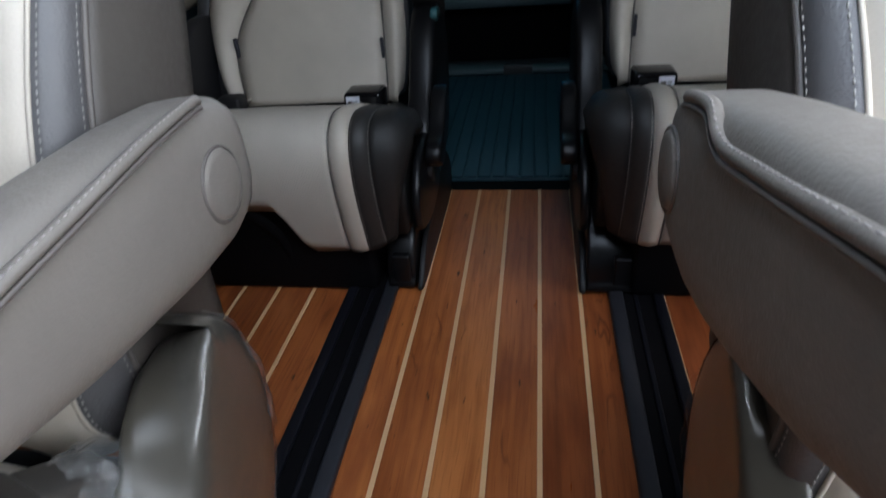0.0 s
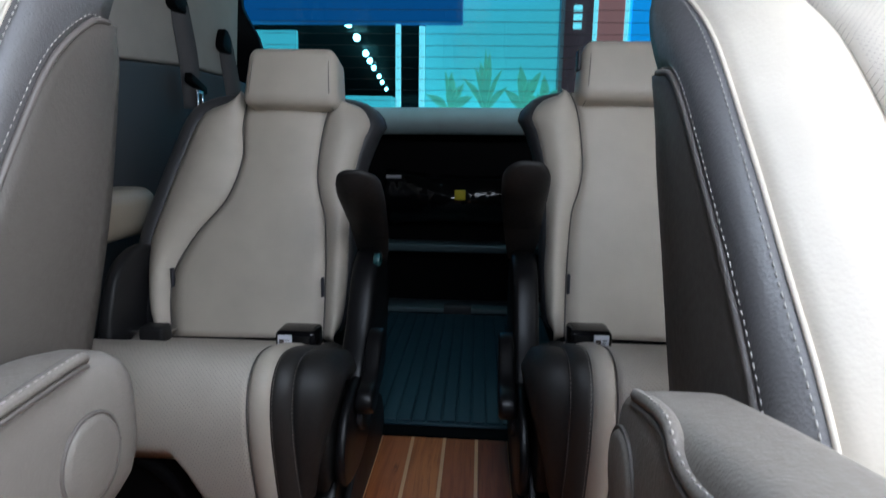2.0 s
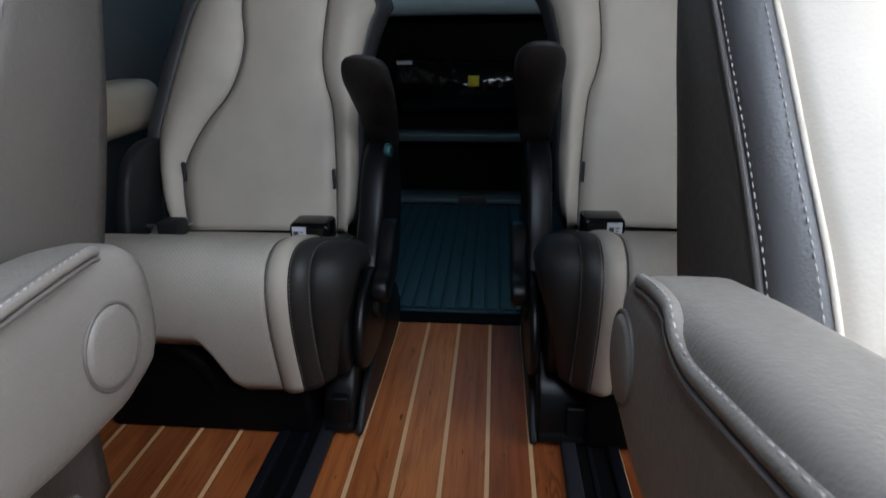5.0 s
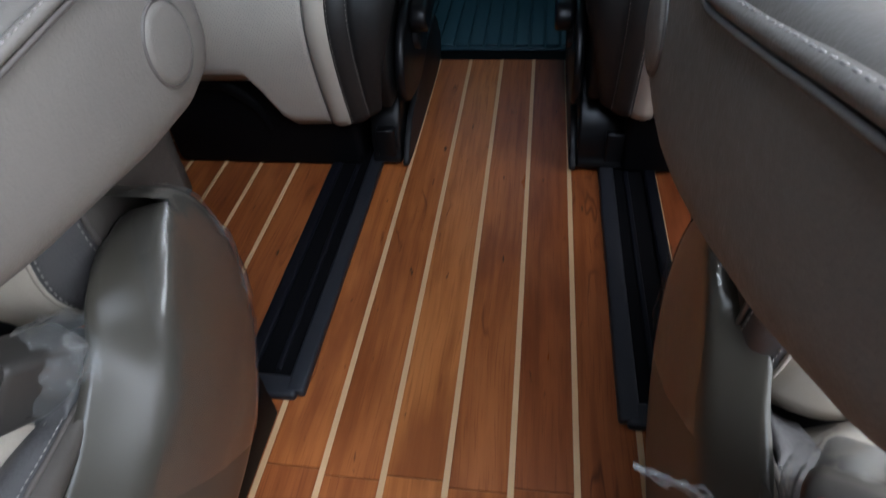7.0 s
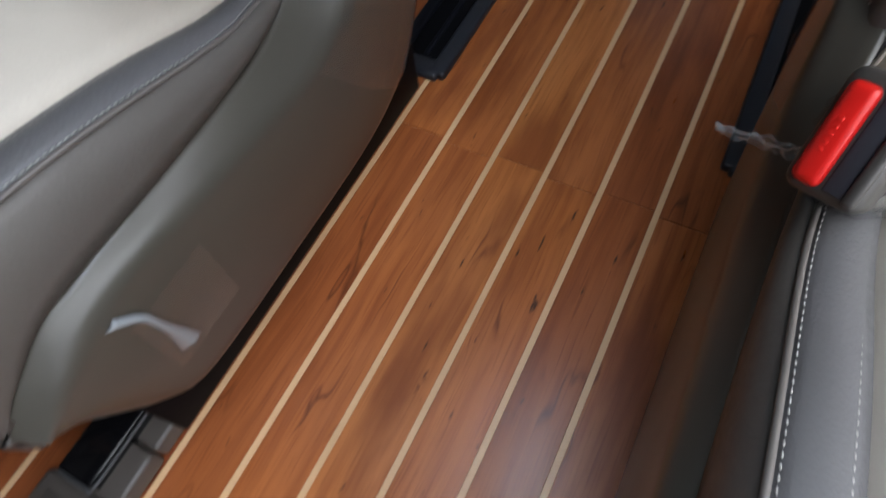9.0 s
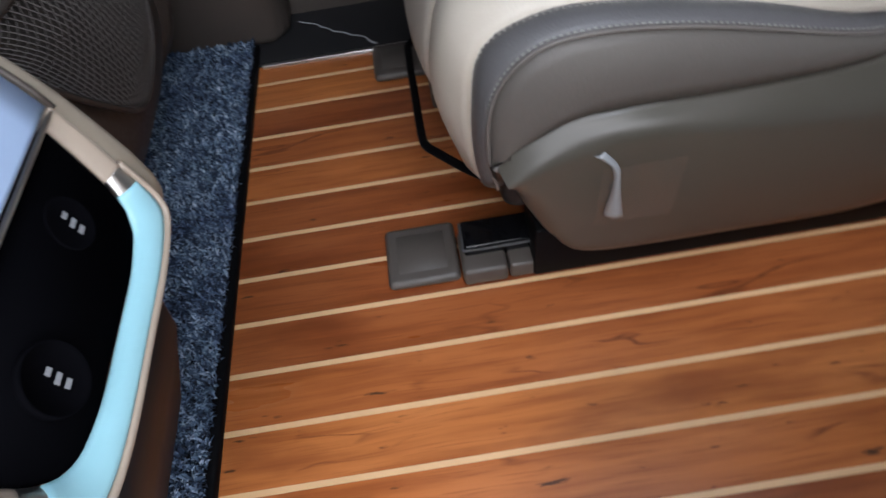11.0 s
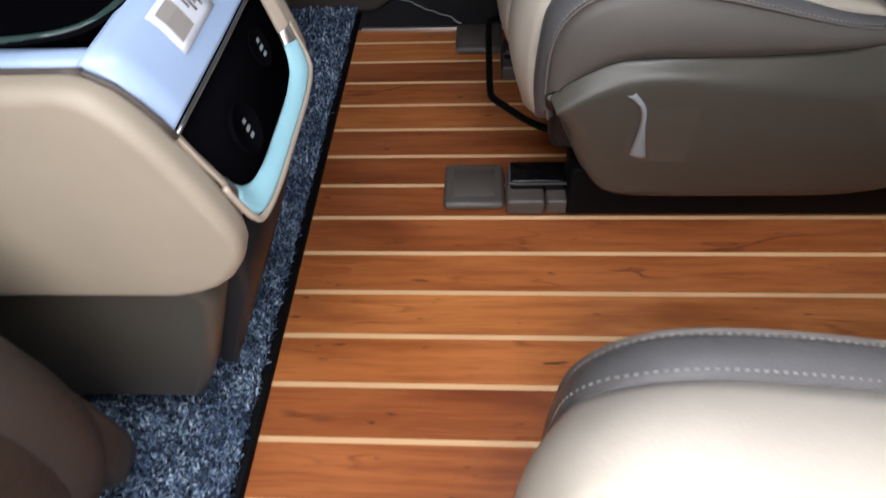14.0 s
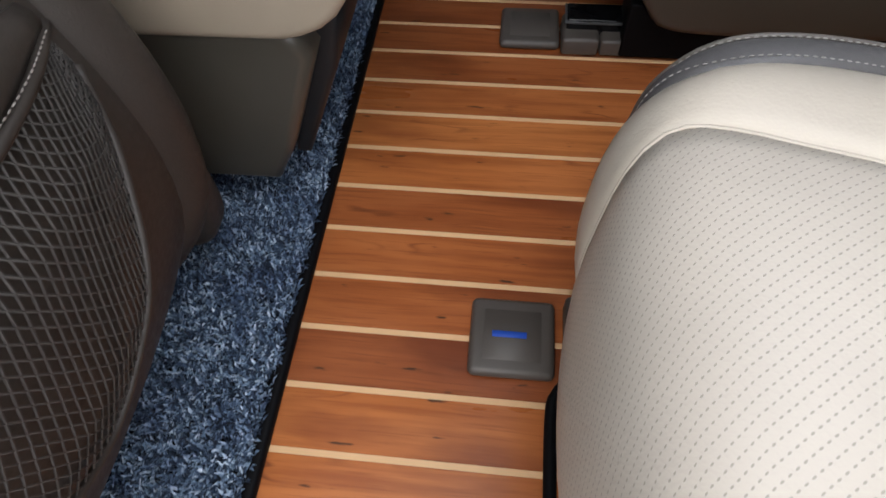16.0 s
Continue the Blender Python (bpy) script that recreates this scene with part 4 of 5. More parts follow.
    LOS = [(2.11, 0.282), (2.06, 0.293), (2.0, 0.314), (1.92, 0.342), (1.862, 0.350), (1.828, 0.335), (1.812, 0.30), (1.81, 0.25), (1.822, 0.18), (1.842, 0.112)]
    SID = [(2.11, 0.24), (2.06, 0.255), (2.0, 0.278), (1.93, 0.306), (1.895, 0.312), (1.872, 0.30), (1.862, 0.272), (1.862, 0.23), (1.868, 0.175), (1.878, 0.125)]
    part("side_band", strip(cc(0.204, LOS), cc(0.236, TOPF), 0.005, (-s, -0.4, 0.4), 36, 5), SEAT_EDGE, cush, "dark stitched leather band")
    SID3 = [(s * float(np.interp(z, (0.11, 0.17, 0.25, 0.31), (0.215, 0.186, 0.156, 0.140))), y, z + dz) for y, z in SID]
    part("side_panel", strip(SID3, cc(0.204, LOS), 0.018, (-s, -0.5, 0.4), 36, 10, 0.02), DARK_LEATHER, cush, "black leather side")
    part("stitching", stitches(cc(0.205, LOS), (0, -0.004, 0.002), 0.007, 0.0045, 0.0005), GREY_THREAD, cush)
    part("stitching", stitches(cc(0.232, TOPF), (0, -0.003, 0.002), 0.007, 0.0045, 0.0005), GREY_THREAD, cush)
    part("side_panel", slab([(1.862, 0.12 + dz), (1.865, 0.27 + dz), (1.895, 0.31 + dz), (2.0, 0.276 + dz), (2.11, 0.24 + dz), (2.11, 0.12 + dz)], "x", s * 0.166, s * 0.20, 0.008), DARK_LEATHER, cush)
    part("seat_pan", rbox(s * 0.22, s * 0.58, 1.89, 2.12, 0.12, 0.25, 0.02), BLACK, seat)
    part("duct", tube([(s * 0.395, 1.86, 0.04), (s * 0.41, 1.85, 0.12), (s * 0.455, 1.845, 0.17), (s * 0.51, 1.843, 0.18), (s * 0.565, 1.845, 0.165), (s * 0.60, 1.85, 0.10)], 0.014, 30, 10), BLACK, seat)
    # floor mounting: rail carrier, foot cover, recliner cover and lever
    foot = slab(curve2([(1.88, 0.004), (1.855, 0.03), (1.862, 0.07), (1.90, 0.115), (2.0, 0.17), (2.2, 0.20), (2.26, 0.10), (2.25, 0.004)], 4), "x", s * (0.162 if s < 0 else 0.158), s * (0.216 if s < 0 else 0.268), 0.012)
    part("foot_cover", foot, COVER, seat, "black glossy plastic foot cover")
    part("foot_plate", rbox(s * (0.17 if s < 0 else 0.206), s * (0.205 if s < 0 else 0.262), 1.850, 1.87, 0.012, 0.078, 0.004), COVER, seat)
    part("skirt", slab(curve2([(1.87, 0.004), (1.865, 0.035), (1.93, 0.075), (2.1, 0.11), (2.25, 0.12), (2.268, 0.004)], 4), "x", s * 0.146, s * 0.158, 0.004), DARK, seat, "thin grey plastic rail skirt")
    rec = slab(curve2([(2.02, 0.18), (1.99, 0.25), (2.06, 0.33), (2.14, 0.44), (2.22, 0.46), (2.30, 0.40), (2.30, 0.30), (2.22, 0.17)], 4), "x", s * 0.135, s * 0.185, 0.012)
    part("recliner_cover", rec, COVER, seat, "dark plastic recliner cover")
    part("side_cover", slab(curve2([(1.88, 0.12), (1.86, 0.19), (1.93, 0.26), (2.05, 0.25), (2.1, 0.14), (2.0, 0.1)], 4), "x", s * 0.140, s * 0.156, 0.006), COVER, seat)
    part("pivot_boss", slab(curve2([(1.985, 0.17), (1.955, 0.20), (1.985, 0.232), (2.015, 0.20)], 5), "x", s * 0.130, s * 0.142, 0.003), DARK, seat)
    part("lever", slab(curve2([(1.955, 0.215), (1.93, 0.238), (1.945, 0.262), (1.99, 0.272), (2.05, 0.325), (2.085, 0.325), (2.04, 0.262), (1.995, 0.222)], 4), "x", s * 0.108, s * 0.138, 0.009), COVER, seat, "dark recliner lever")
    # raised teal piece drawn for a glint on the recliner cover
    if s < 0:
        part("recliner_glint", slab(curve2([(2.160, 0.432), (2.145, 0.445), (2.155, 0.460), (2.178, 0.456), (2.182, 0.438)], 4), "x", s * 0.130, s * 0.144, 0.004), GLINT_TEAL, seat, "small teal glint on the recliner cover, built as a raised piece")
    part("outer_cover", slab(curve2([(2.05, 0.18), (2.02, 0.30), (2.08, 0.44), (2.2, 0.46), (2.28, 0.36), (2.25, 0.18)], 4), "x", s * 0.622, s * 0.65, 0.01), DARK, seat)
    # black box stands in for the shade under the cushion
    part("underseat_shade_box", rbox(s * 0.235, s * 0.61, 1.842, 2.2, 0.002, 0.19, 0.012), BLACK, seat)
    part("bracket", rbox(s * 0.17, s * 0.60, 2.06, 2.24, 0.05, 0.2, 0.02), BLACK, seat)
    arm = loft([((s * 0.155, 2.235, 0.43 + dz), 0.026, 0.03, 0.9), ((s * 0.155, 2.20, 0.47 + dz), 0.034, 0.045, 0.9), ((s * 0.15, 2.14, 0.525 + dz), 0.038, 0.052, 0.8), ((s * 0.147, 2.07, 0.575 + dz), 0.042, 0.052, 0.7),
                ((s * 0.145, 2.03, 0.598 + dz), 0.042, 0.045, 0.6), ((s * 0.145, 2.008, 0.61 + dz), 0.036, 0.034, 0.6), ((s * 0.145, 1.998, 0.615 + dz), 0.02, 0.018, 0.6)], 28, 2.6)
    part("armrest", arm, DARK_LEATHER, seat, "raised dark leather armrest")
    return seat


rear_a = rear_seat(-1, 0.0, "ivory leather rear seat with its armrest raised")
rear_b = rear_seat(1, 0.02, "ivory leather rear seat with its armrest raised, tag on headrest")


def rear_buckle(x, y, z, u):
    ob = thing("seat_belt_buckle", "black wrapped buckle with a white paper label on the seat", "seat belt buckle", "third-row buckles", at=(x, y, z))
    part("housing", rbox(x - 0.038, x + 0.038, y - 0.03, y + 0.03, z - 0.014, z + 0.030, 0.010, 4), GLOSS_BLACK, ob)
    part("label", rbox(x + u - 0.013, x + u + 0.013, y - 0.0325, y - 0.0295, z - 0.002, z + 0.024, 0.0005), PAPER, ob, "white label with illegible dark bars")
    part("print_block", rbox(x + u - 0.010, x + u - 0.001, y - 0.0334, y - 0.0327, z + 0.006, z + 0.016, 0), BROWN_TRIM, ob, smooth=False)
    for k in range(3):
        part("print_bar", rbox(x + u + 0.001, x + u + 0.009 - 0.002 * (k % 2), y - 0.0334, y - 0.0327, z + 0.004 + 0.005 * k, z + 0.0055 + 0.005 * k, 0), GREY_TRIM, ob, smooth=False)
    return ob


rear_buckle(-0.262, 2.035, 0.313, -0.018)
rear_buckle(0.268, 2.035, 0.333, 0.018)
outer_buckle = thing("seat_belt_buckle", "dark buckle at the outer edge of the rear seat", "seat belt buckle", at=(-0.56, 2.07, 0.30))
part("housing", rbox(-0.585, -0.535, 2.05, 2.09, 0.29, 0.325, 0.008), DARK, outer_buckle)
part("tongue", rbox(-0.61, -0.585, 2.06, 2.075, 0.295, 0.315, 0.003), CHROME, outer_buckle)

# side armrest ledge and belts on the quarter trim
ledge = tagged(part("side_armrest", rbox(-0.80, -0.685, 1.95, 2.35, 0.462, 0.57, 0.034, 6), BEIGE_TRIM), "beige moulded side armrest on the quarter trim", "armrest")


def belt(y0, z0, y1, z1, x, tongue, label):
    """Webbing that hangs from a shoulder anchor, turned half towards the seats."""
    ob = thing("seat_belt", label, "seat belt", at=(x, y1, z1))

    def edge(q):
        return [(x + 0.004 + q * 0.016, y0 + q * 0.024, z0), (x + 0.014 + q * 0.018, (y0 + y1) / 2 + q * 0.022, (z0 + z1) / 2), (x + 0.010 + q * 0.016, y1 + q * 0.022, z1)]
    part("webbing", strip(edge(-1), edge(1), 0.0, (1, -0.5, 0), 16, 3, 0.002), BELT, ob)
    part("anchor", slab(curve2([(y0 - 0.045, z0 - 0.012), (y0 + 0.03, z0 - 0.024), (y0 + 0.032, z0 + 0.012), (y0 + 0.004, z0 + 0.048), (y0 - 0.026, z0 + 0.045)], 4), "x", x - 0.012, x + 0.016, 0.006), BLACK, ob, "black belt anchor")
    if tongue:
        part("tongue", slab([(y1 - 0.05, z1 + 0.075), (y1 + 0.045, z1 + 0.045), (y1 + 0.045, z1 + 0.068), (y1 - 0.045, z1 + 0.100)], "x", x + 0.012, x + 0.036, 0.004), BLACK, ob)
        g = bmesh.new()
        for c0, c1, c2, c3 in ((-0.018, -0.011, -0.020, 0.052), (0.012, 0.019, -0.020, 0.052), (-0.018, 0.019, -0.026, -0.018), (-0.018, 0.019, 0.044, 0.054)):
            rbox_into(g, x + 0.030, x + 0.035, y1 + c0, y1 + c1, z1 + c2, z1 + c3, 0.0015, 2)
        part("tongue_plate", g, CHROME, ob, "chromed belt tongue")
    return ob


belt(2.70, 1.045, 2.735, 0.76, -0.79, True, "grey rear seat belt with a chromed tongue")
belt(3.0, 0.975, 3.05, 0.66, -0.79, False, "grey seat belt hanging on the quarter trim")

tag_ob = tagged(part("inspection_tag", rbox(-0.803, -0.797, 3.03, 3.055, 1.145, 1.17, 0.002), YELLOW), "tiny yellow paper tag on the pale quarter trim", "tag")

# ---- seat rails on the floor ----
def floor_rail(s):
    rail = thing("seat_rail", "black plastic seat rail channel set in the floor", "seat rail", "seat rails", at=(s * 0.247, 1.8, 0))
    a, b = s * 0.198, s * 0.296
    rim = bmesh.new()
    rbox_into(rim, a, a + s * 0.026, 1.345, 2.27, -0.002, 0.013, 0.005, 3)
    rbox_into(rim, a + s * 0.01, b - s * 0.006, 1.338, 1.372, -0.002, 0.0125, 0.006, 4)
    part("rim", rim, RAIL, rail)
    part("outer_rim", rbox(b - s * 0.02, b, 1.345, 2.27, -0.002, 0.011, 0.004), TRACK, rail)
    part("channel", rbox(a + s * 0.024, b - s * 0.018, 1.37, 2.27, -0.003, 0.004, 0), BLACK, rail, smooth=False)
    part("track", rbox(a + s * 0.044, a + s * 0.052, 1.38, 2.27, 0.0, 0.007, 0.002), TRACK, rail)
    return rail


floor_rail(-1)
floor_rail(1)


def rail_cap(x, y, mark):
    cap = thing("rail_cap", "grey-brown rounded plastic rail cap on the floor" + (" with a blue mark" if mark else ""), "rail cap", "rail caps", at=(x, y, 0))
    part("cap", rbox(x - 0.049, x + 0.049, y - 0.047, y + 0.052, 0.0005, 0.017, 0.0082, 4), PAD, cap)
    part("cap_panel", rbox(x - 0.032, x + 0.032, y - 0.031, y + 0.036, 0.0168, 0.0180, 0.0006, 1), PAD, cap)
    if mark:
        part("mark", rbox(x - 0.004, x + 0.004, y - 0.021, y + 0.019, 0.0181, 0.0190, 0.0003, 1), BLUE_MARK, cap, "blue painted mark")
    return cap


rail_cap(-0.284, 0.628, False)
rail_cap(0.295, 0.620, True)
rail_cap(-0.735, 0.635, False)

# ---- console ----
console = thing("centre_console", "beige and taupe centre console with film-covered glossy top", "console", at=(0, 0.2, 0))
SIDE = [(-0.9, 0.30), (-0.9, 0.503), (0.385, 0.503), (0.400, 0.499), (0.412, 0.489), (0.423, 0.472), (0.434, 0.447), (0.444, 0.418), (0.452, 0.39), (0.456, 0.368), (0.455, 0.352), (0.448, 0.334), (0.436, 0.317), (0.42, 0.304), (0.40, 0.295), (0.38, 0.290), (0.0, 0.286)]
for s in (-1, 1):
    part("side_panel", slab(SIDE, "x", s * 0.112, s * 0.142, 0.011, 6), BEIGE_TRIM, console, "beige moulded side panel")
part("core", slab([(-0.9, 0.30), (-0.9, 0.40), (0.395, 0.40), (0.397, 0.49), (0.406, 0.475), (0.412, 0.45), (0.432, 0.385), (0.444, 0.352), (0.42, 0.31), (0.38, 0.294)], "x", -0.11, 0.11, 0.004, 2), BEIGE_TRIM, console)
part("base", slab([(-0.9, 0.004), (-0.9, 0.30), (0.30, 0.291), (0.378, 0.296), (0.40, 0.26), (0.345, 0.12), (0.315, 0.065), (0.0, 0.06), (0.0, 0.004)], "x", -0.128, 0.128, 0.014, 4), SHIELD, console, "taupe plastic base")
part("kick_plate", slab([(0.38, 0.29), (0.425, 0.31), (0.41, 0.22), (0.35, 0.08), (0.33, 0.08)], "x", -0.10, 0.09, 0.008), DARK, console)
FACE_N = Vector((0, 0.088, 0.027)).normalized()


def face(u, v, lift=0.0):
    """A point on the rear face: u across, v from its top (0) to its lower lip (1)."""
    return (u, 0.433 + 0.027 * v + FACE_N.y * lift, 0.448 - 0.088 * v + FACE_N.z * lift)


def face_slab(corners, lift, thick, bevel=0.0012):
    bm = bmesh.new()
    vs = [[bm.verts.new(face(u, v, l)) for u, v in corners] for l in (lift - thick, lift)]
    bm.faces.new(vs[0][::-1])
    bm.faces.new(vs[1])
    for i in range(len(corners)):
        k = (i + 1) % len(corners)
        bm.faces.new((vs[0][i], vs[0][k], vs[1][k], vs[1][i]))
    bmesh.ops.recalc_face_normals(bm, faces=bm.faces[:])
    if bevel:
        bmesh.ops.bevel(bm, geom=bm.edges[:], offset=bevel, segments=2, affect="EDGES", clamp_overlap=True)
    return bm


panel = part("rear_panel", face_slab([(-0.108, 0.02), (0.108, 0.02), (0.100, 0.58), (0.092, 0.78), (0.078, 0.90), (0.05, 0.95), (-0.05, 0.95), (-0.078, 0.90), (-0.092, 0.78), (-0.100, 0.58)], -0.006, 0.006), PANEL_BLACK, console, "glossy black socket panel")
LIP_IN = [(-0.101, 0.55), (-0.097, 0.68), (-0.089, 0.80), (-0.074, 0.89), (-0.045, 0.94), (0.0, 0.945), (0.045, 0.94), (0.074, 0.89), (0.089, 0.80), (0.097, 0.68), (0.101, 0.55)]
LIP_OUT = [(-0.1125, 0.55), (-0.112, 0.72), (-0.109, 0.92), (-0.098, 1.04), (-0.06, 1.10), (0.0, 1.105), (0.06, 1.10), (0.098, 1.04), (0.109, 0.92), (0.112, 0.72), (0.1125, 0.55)]


def lip(i0, i1):
    return strip([face(u, v, -0.0055) for u, v in LIP_IN[i0:i1]], [face(u, v, 0.003) for u, v in LIP_OUT[i0:i1]], 0.0025, (0, 1, 0.3), 40, 8, 0.004)


part("lip", lip(1, 10), CYAN_FILM, console, "satin lip under pale cyan film")
for i0, i1 in ((0, 2), (9, 11)):
    part("lip_end", lip(i0, i1), SATIN, console, "bright satin silver lip end")
part("frame_rim", tube([face(u * 1.03, v + (0.035 if v > 0.9 else 0.0), 0.002) for u, v in LIP_OUT], 0.0028, 80, 10), CHAMPAGNE, console, "champagne frame")
for s in (-1, 1):
    part("frame_cheek", strip([face(s * 0.1175, -0.04, 0.003), face(s * 0.1165, 0.25, 0.0035), face(s * 0.1135, 0.56, 0.0035)], [face(s * 0.107, -0.02, -0.006), face(s * 0.105, 0.25, -0.006), face(s * 0.1005, 0.56, -0.006)], 0.0015, (-s * 0.6, 1, 0.3), 20, 6, 0.003), CHAMPAGNE, console, "champagne cheek beside the panel")
part("edge_strip", tube([(-0.116, 0.4335, 0.4495), (0, 0.4345, 0.4495), (0.116, 0.4335, 0.4495)], 0.0018, 20, 8), SATIN, console, "thin satin edge")
for u in (-0.055, 0.045):
    big = 1.22 if u > 0 else 1.0
    c0 = Vector(face(u, 0.56 if u > 0 else 0.40, -0.004 if u > 0 else -0.006))
    up = Vector((0, -0.027, 0.088)).normalized()
    sock = bmesh.new()
    grid_mesh(sock, [[c0 + FACE_N * h * (4.0 if u > 0 else 1.0) + big * r * (math.cos(a) * Vector((1, 0, 0)) + math.sin(a) * up) for a in np.linspace(0, 2 * math.pi, 36, endpoint=False)] for r, h in ((0.018, 0.0002), (0.018, 0.0012), (0.0168, 0.0015), (0.016, 0.0010), (0.0001, 0.0011))], True)
    bmesh.ops.recalc_face_normals(sock, faces=sock.faces[:])
    cap = part("socket_cap", sock, PANEL_BLACK, panel, "round black socket cover")
    v0 = 0.48 if u > 0 else 0.32
    for k, (a, b) in enumerate(((-0.004, 0.001), (-0.0035, 0.0035), (-0.0025, 0.0035))):
        part("print_bar", face_slab([(u + a, v0 + 0.07 * k), (u + b, v0 + 0.07 * k), (u + b, v0 + 0.035 + 0.07 * k), (u + a, v0 + 0.035 + 0.07 * k)], 0.0012 if u > 0 else -0.0042, 0.0003, 0), PRINT_GREY, cap, smooth=False)
# filmed glossy top round a deep tray
REAR = [(0.394, 0.5065), (0.406, 0.502), (0.416, 0.490), (0.425, 0.472), (0.4325, 0.453)]
part("top_panel", strip([(-0.117, y, z) for y, z in REAR], [(0.117, y, z) for y, z in REAR], 0.0015, (0, 0.4, 1), 26, 10, 0.008), BLUE_FILM, console, "glossy top under bluish protective film")
for s in (-1, 1):
    part("top_panel", strip([(s * 0.098, -0.3, 0.5055), (s * 0.098, 0.0, 0.5055), (s * 0.098, 0.395, 0.5055)], [(s * 0.117, -0.3, 0.5055), (s * 0.117, 0.0, 0.5055), (s * 0.117, 0.395, 0.5055)], 0.0012, (0, 0, 1), 16, 4, 0.006), BLUE_FILM, console)
    part("rim", tube([(s * 0.121, -0.3, 0.504), (s * 0.121, 0.34, 0.504), (s * 0.121, 0.39, 0.503), (s * 0.121, 0.41, 0.495), (s * 0.120, 0.426, 0.473), (s * 0.119, 0.435, 0.45)], 0.0022, 50, 8), BROWN_TRIM, console, "thin dark seam of the top")
tray = bmesh.new()
rows = []
for grow, z in ((0.004, 0.5065), (0.003, 0.5095), (-0.002, 0.5095), (-0.004, 0.505), (-0.008, 0.47), (-0.012, 0.43), (-0.02, 0.425)):
    row = []
    for a in np.linspace(0, 2 * math.pi, 64, endpoint=False):
        c, q = math.cos(a), math.sin(a)
        row.append(Vector((math.copysign(abs(c) ** 0.4, c) * (0.094 + grow), 0.255 + math.copysign(abs(q) ** 0.4, q) * (0.138 + grow), z)))
    rows.append(row)
vs = grid_mesh(tray, rows, True)
tray.faces.new(vs[-1])
bmesh.ops.recalc_face_normals(tray, faces=tray.faces[:])
for f in tray.faces:
    f.normal_flip()
tray_ob = part("tray", tray, PANEL_BLACK, console, "deep black storage tray")
ridge = [(math.copysign(abs(math.cos(a)) ** 0.4, math.cos(a)) * 0.0945, 0.255 + math.copysign(abs(math.sin(a)) ** 0.4, math.sin(a)) * 0.1385, 0.508) for a in np.linspace(0, 2 * math.pi, 65)]
part("tray_rim", tube(ridge, 0.0032, 65, 8, False), plastic("dark_green_gloss", (0.03, 0.055, 0.05), 0.1, strength=0.0), tray_ob, "glossy dark rim")
ys, zs = [a for a, _ in REAR], [b for _, b in REAR]


def patch(x0, x1, y0, y1, lift):
    """A thin flat piece that follows the curve of the console top."""
    bm = bmesh.new()
    rows = []
    for q in np.linspace(y0, y1, 8):
        d = np.gradient(np.interp([q - 0.002, q, q + 0.002], ys, zs))[1] / 0.002
        n = Vector((0, -d, 1)).normalized()
        rows.append([Vector((x, q, float(np.interp(q, ys, zs)))) + n * lift for x in np.linspace(x0, x1, 6)])
    grid_mesh(bm, rows)
    bmesh.ops.recalc_face_normals(bm, faces=bm.faces[:])
    bmesh.ops.solidify(bm, geom=bm.faces[:], thickness=-0.0003)
    return bm


sticker = part("sticker", patch(-0.018, 0.054, 0.4085, 0.4255, 0.0030), PAPER, console, "white paper sticker with dark printed bars")
part("print_block", patch(0.022, 0.047, 0.4110, 0.4230, 0.0037), GREY_THREAD, sticker, "grey printed block", smooth=False)
for k, (a, b) in enumerate(((0.4090, 0.4170), (0.4110, 0.4180), (0.4090, 0.4160), (0.4100, 0.4175), (0.4090, 0.4150))):
    part("print_bar", patch(-0.010 + 0.0052 * k, -0.0076 + 0.0052 * k, a + 0.004, b + 0.004, 0.0037), BROWN_TRIM, sticker, smooth=False)

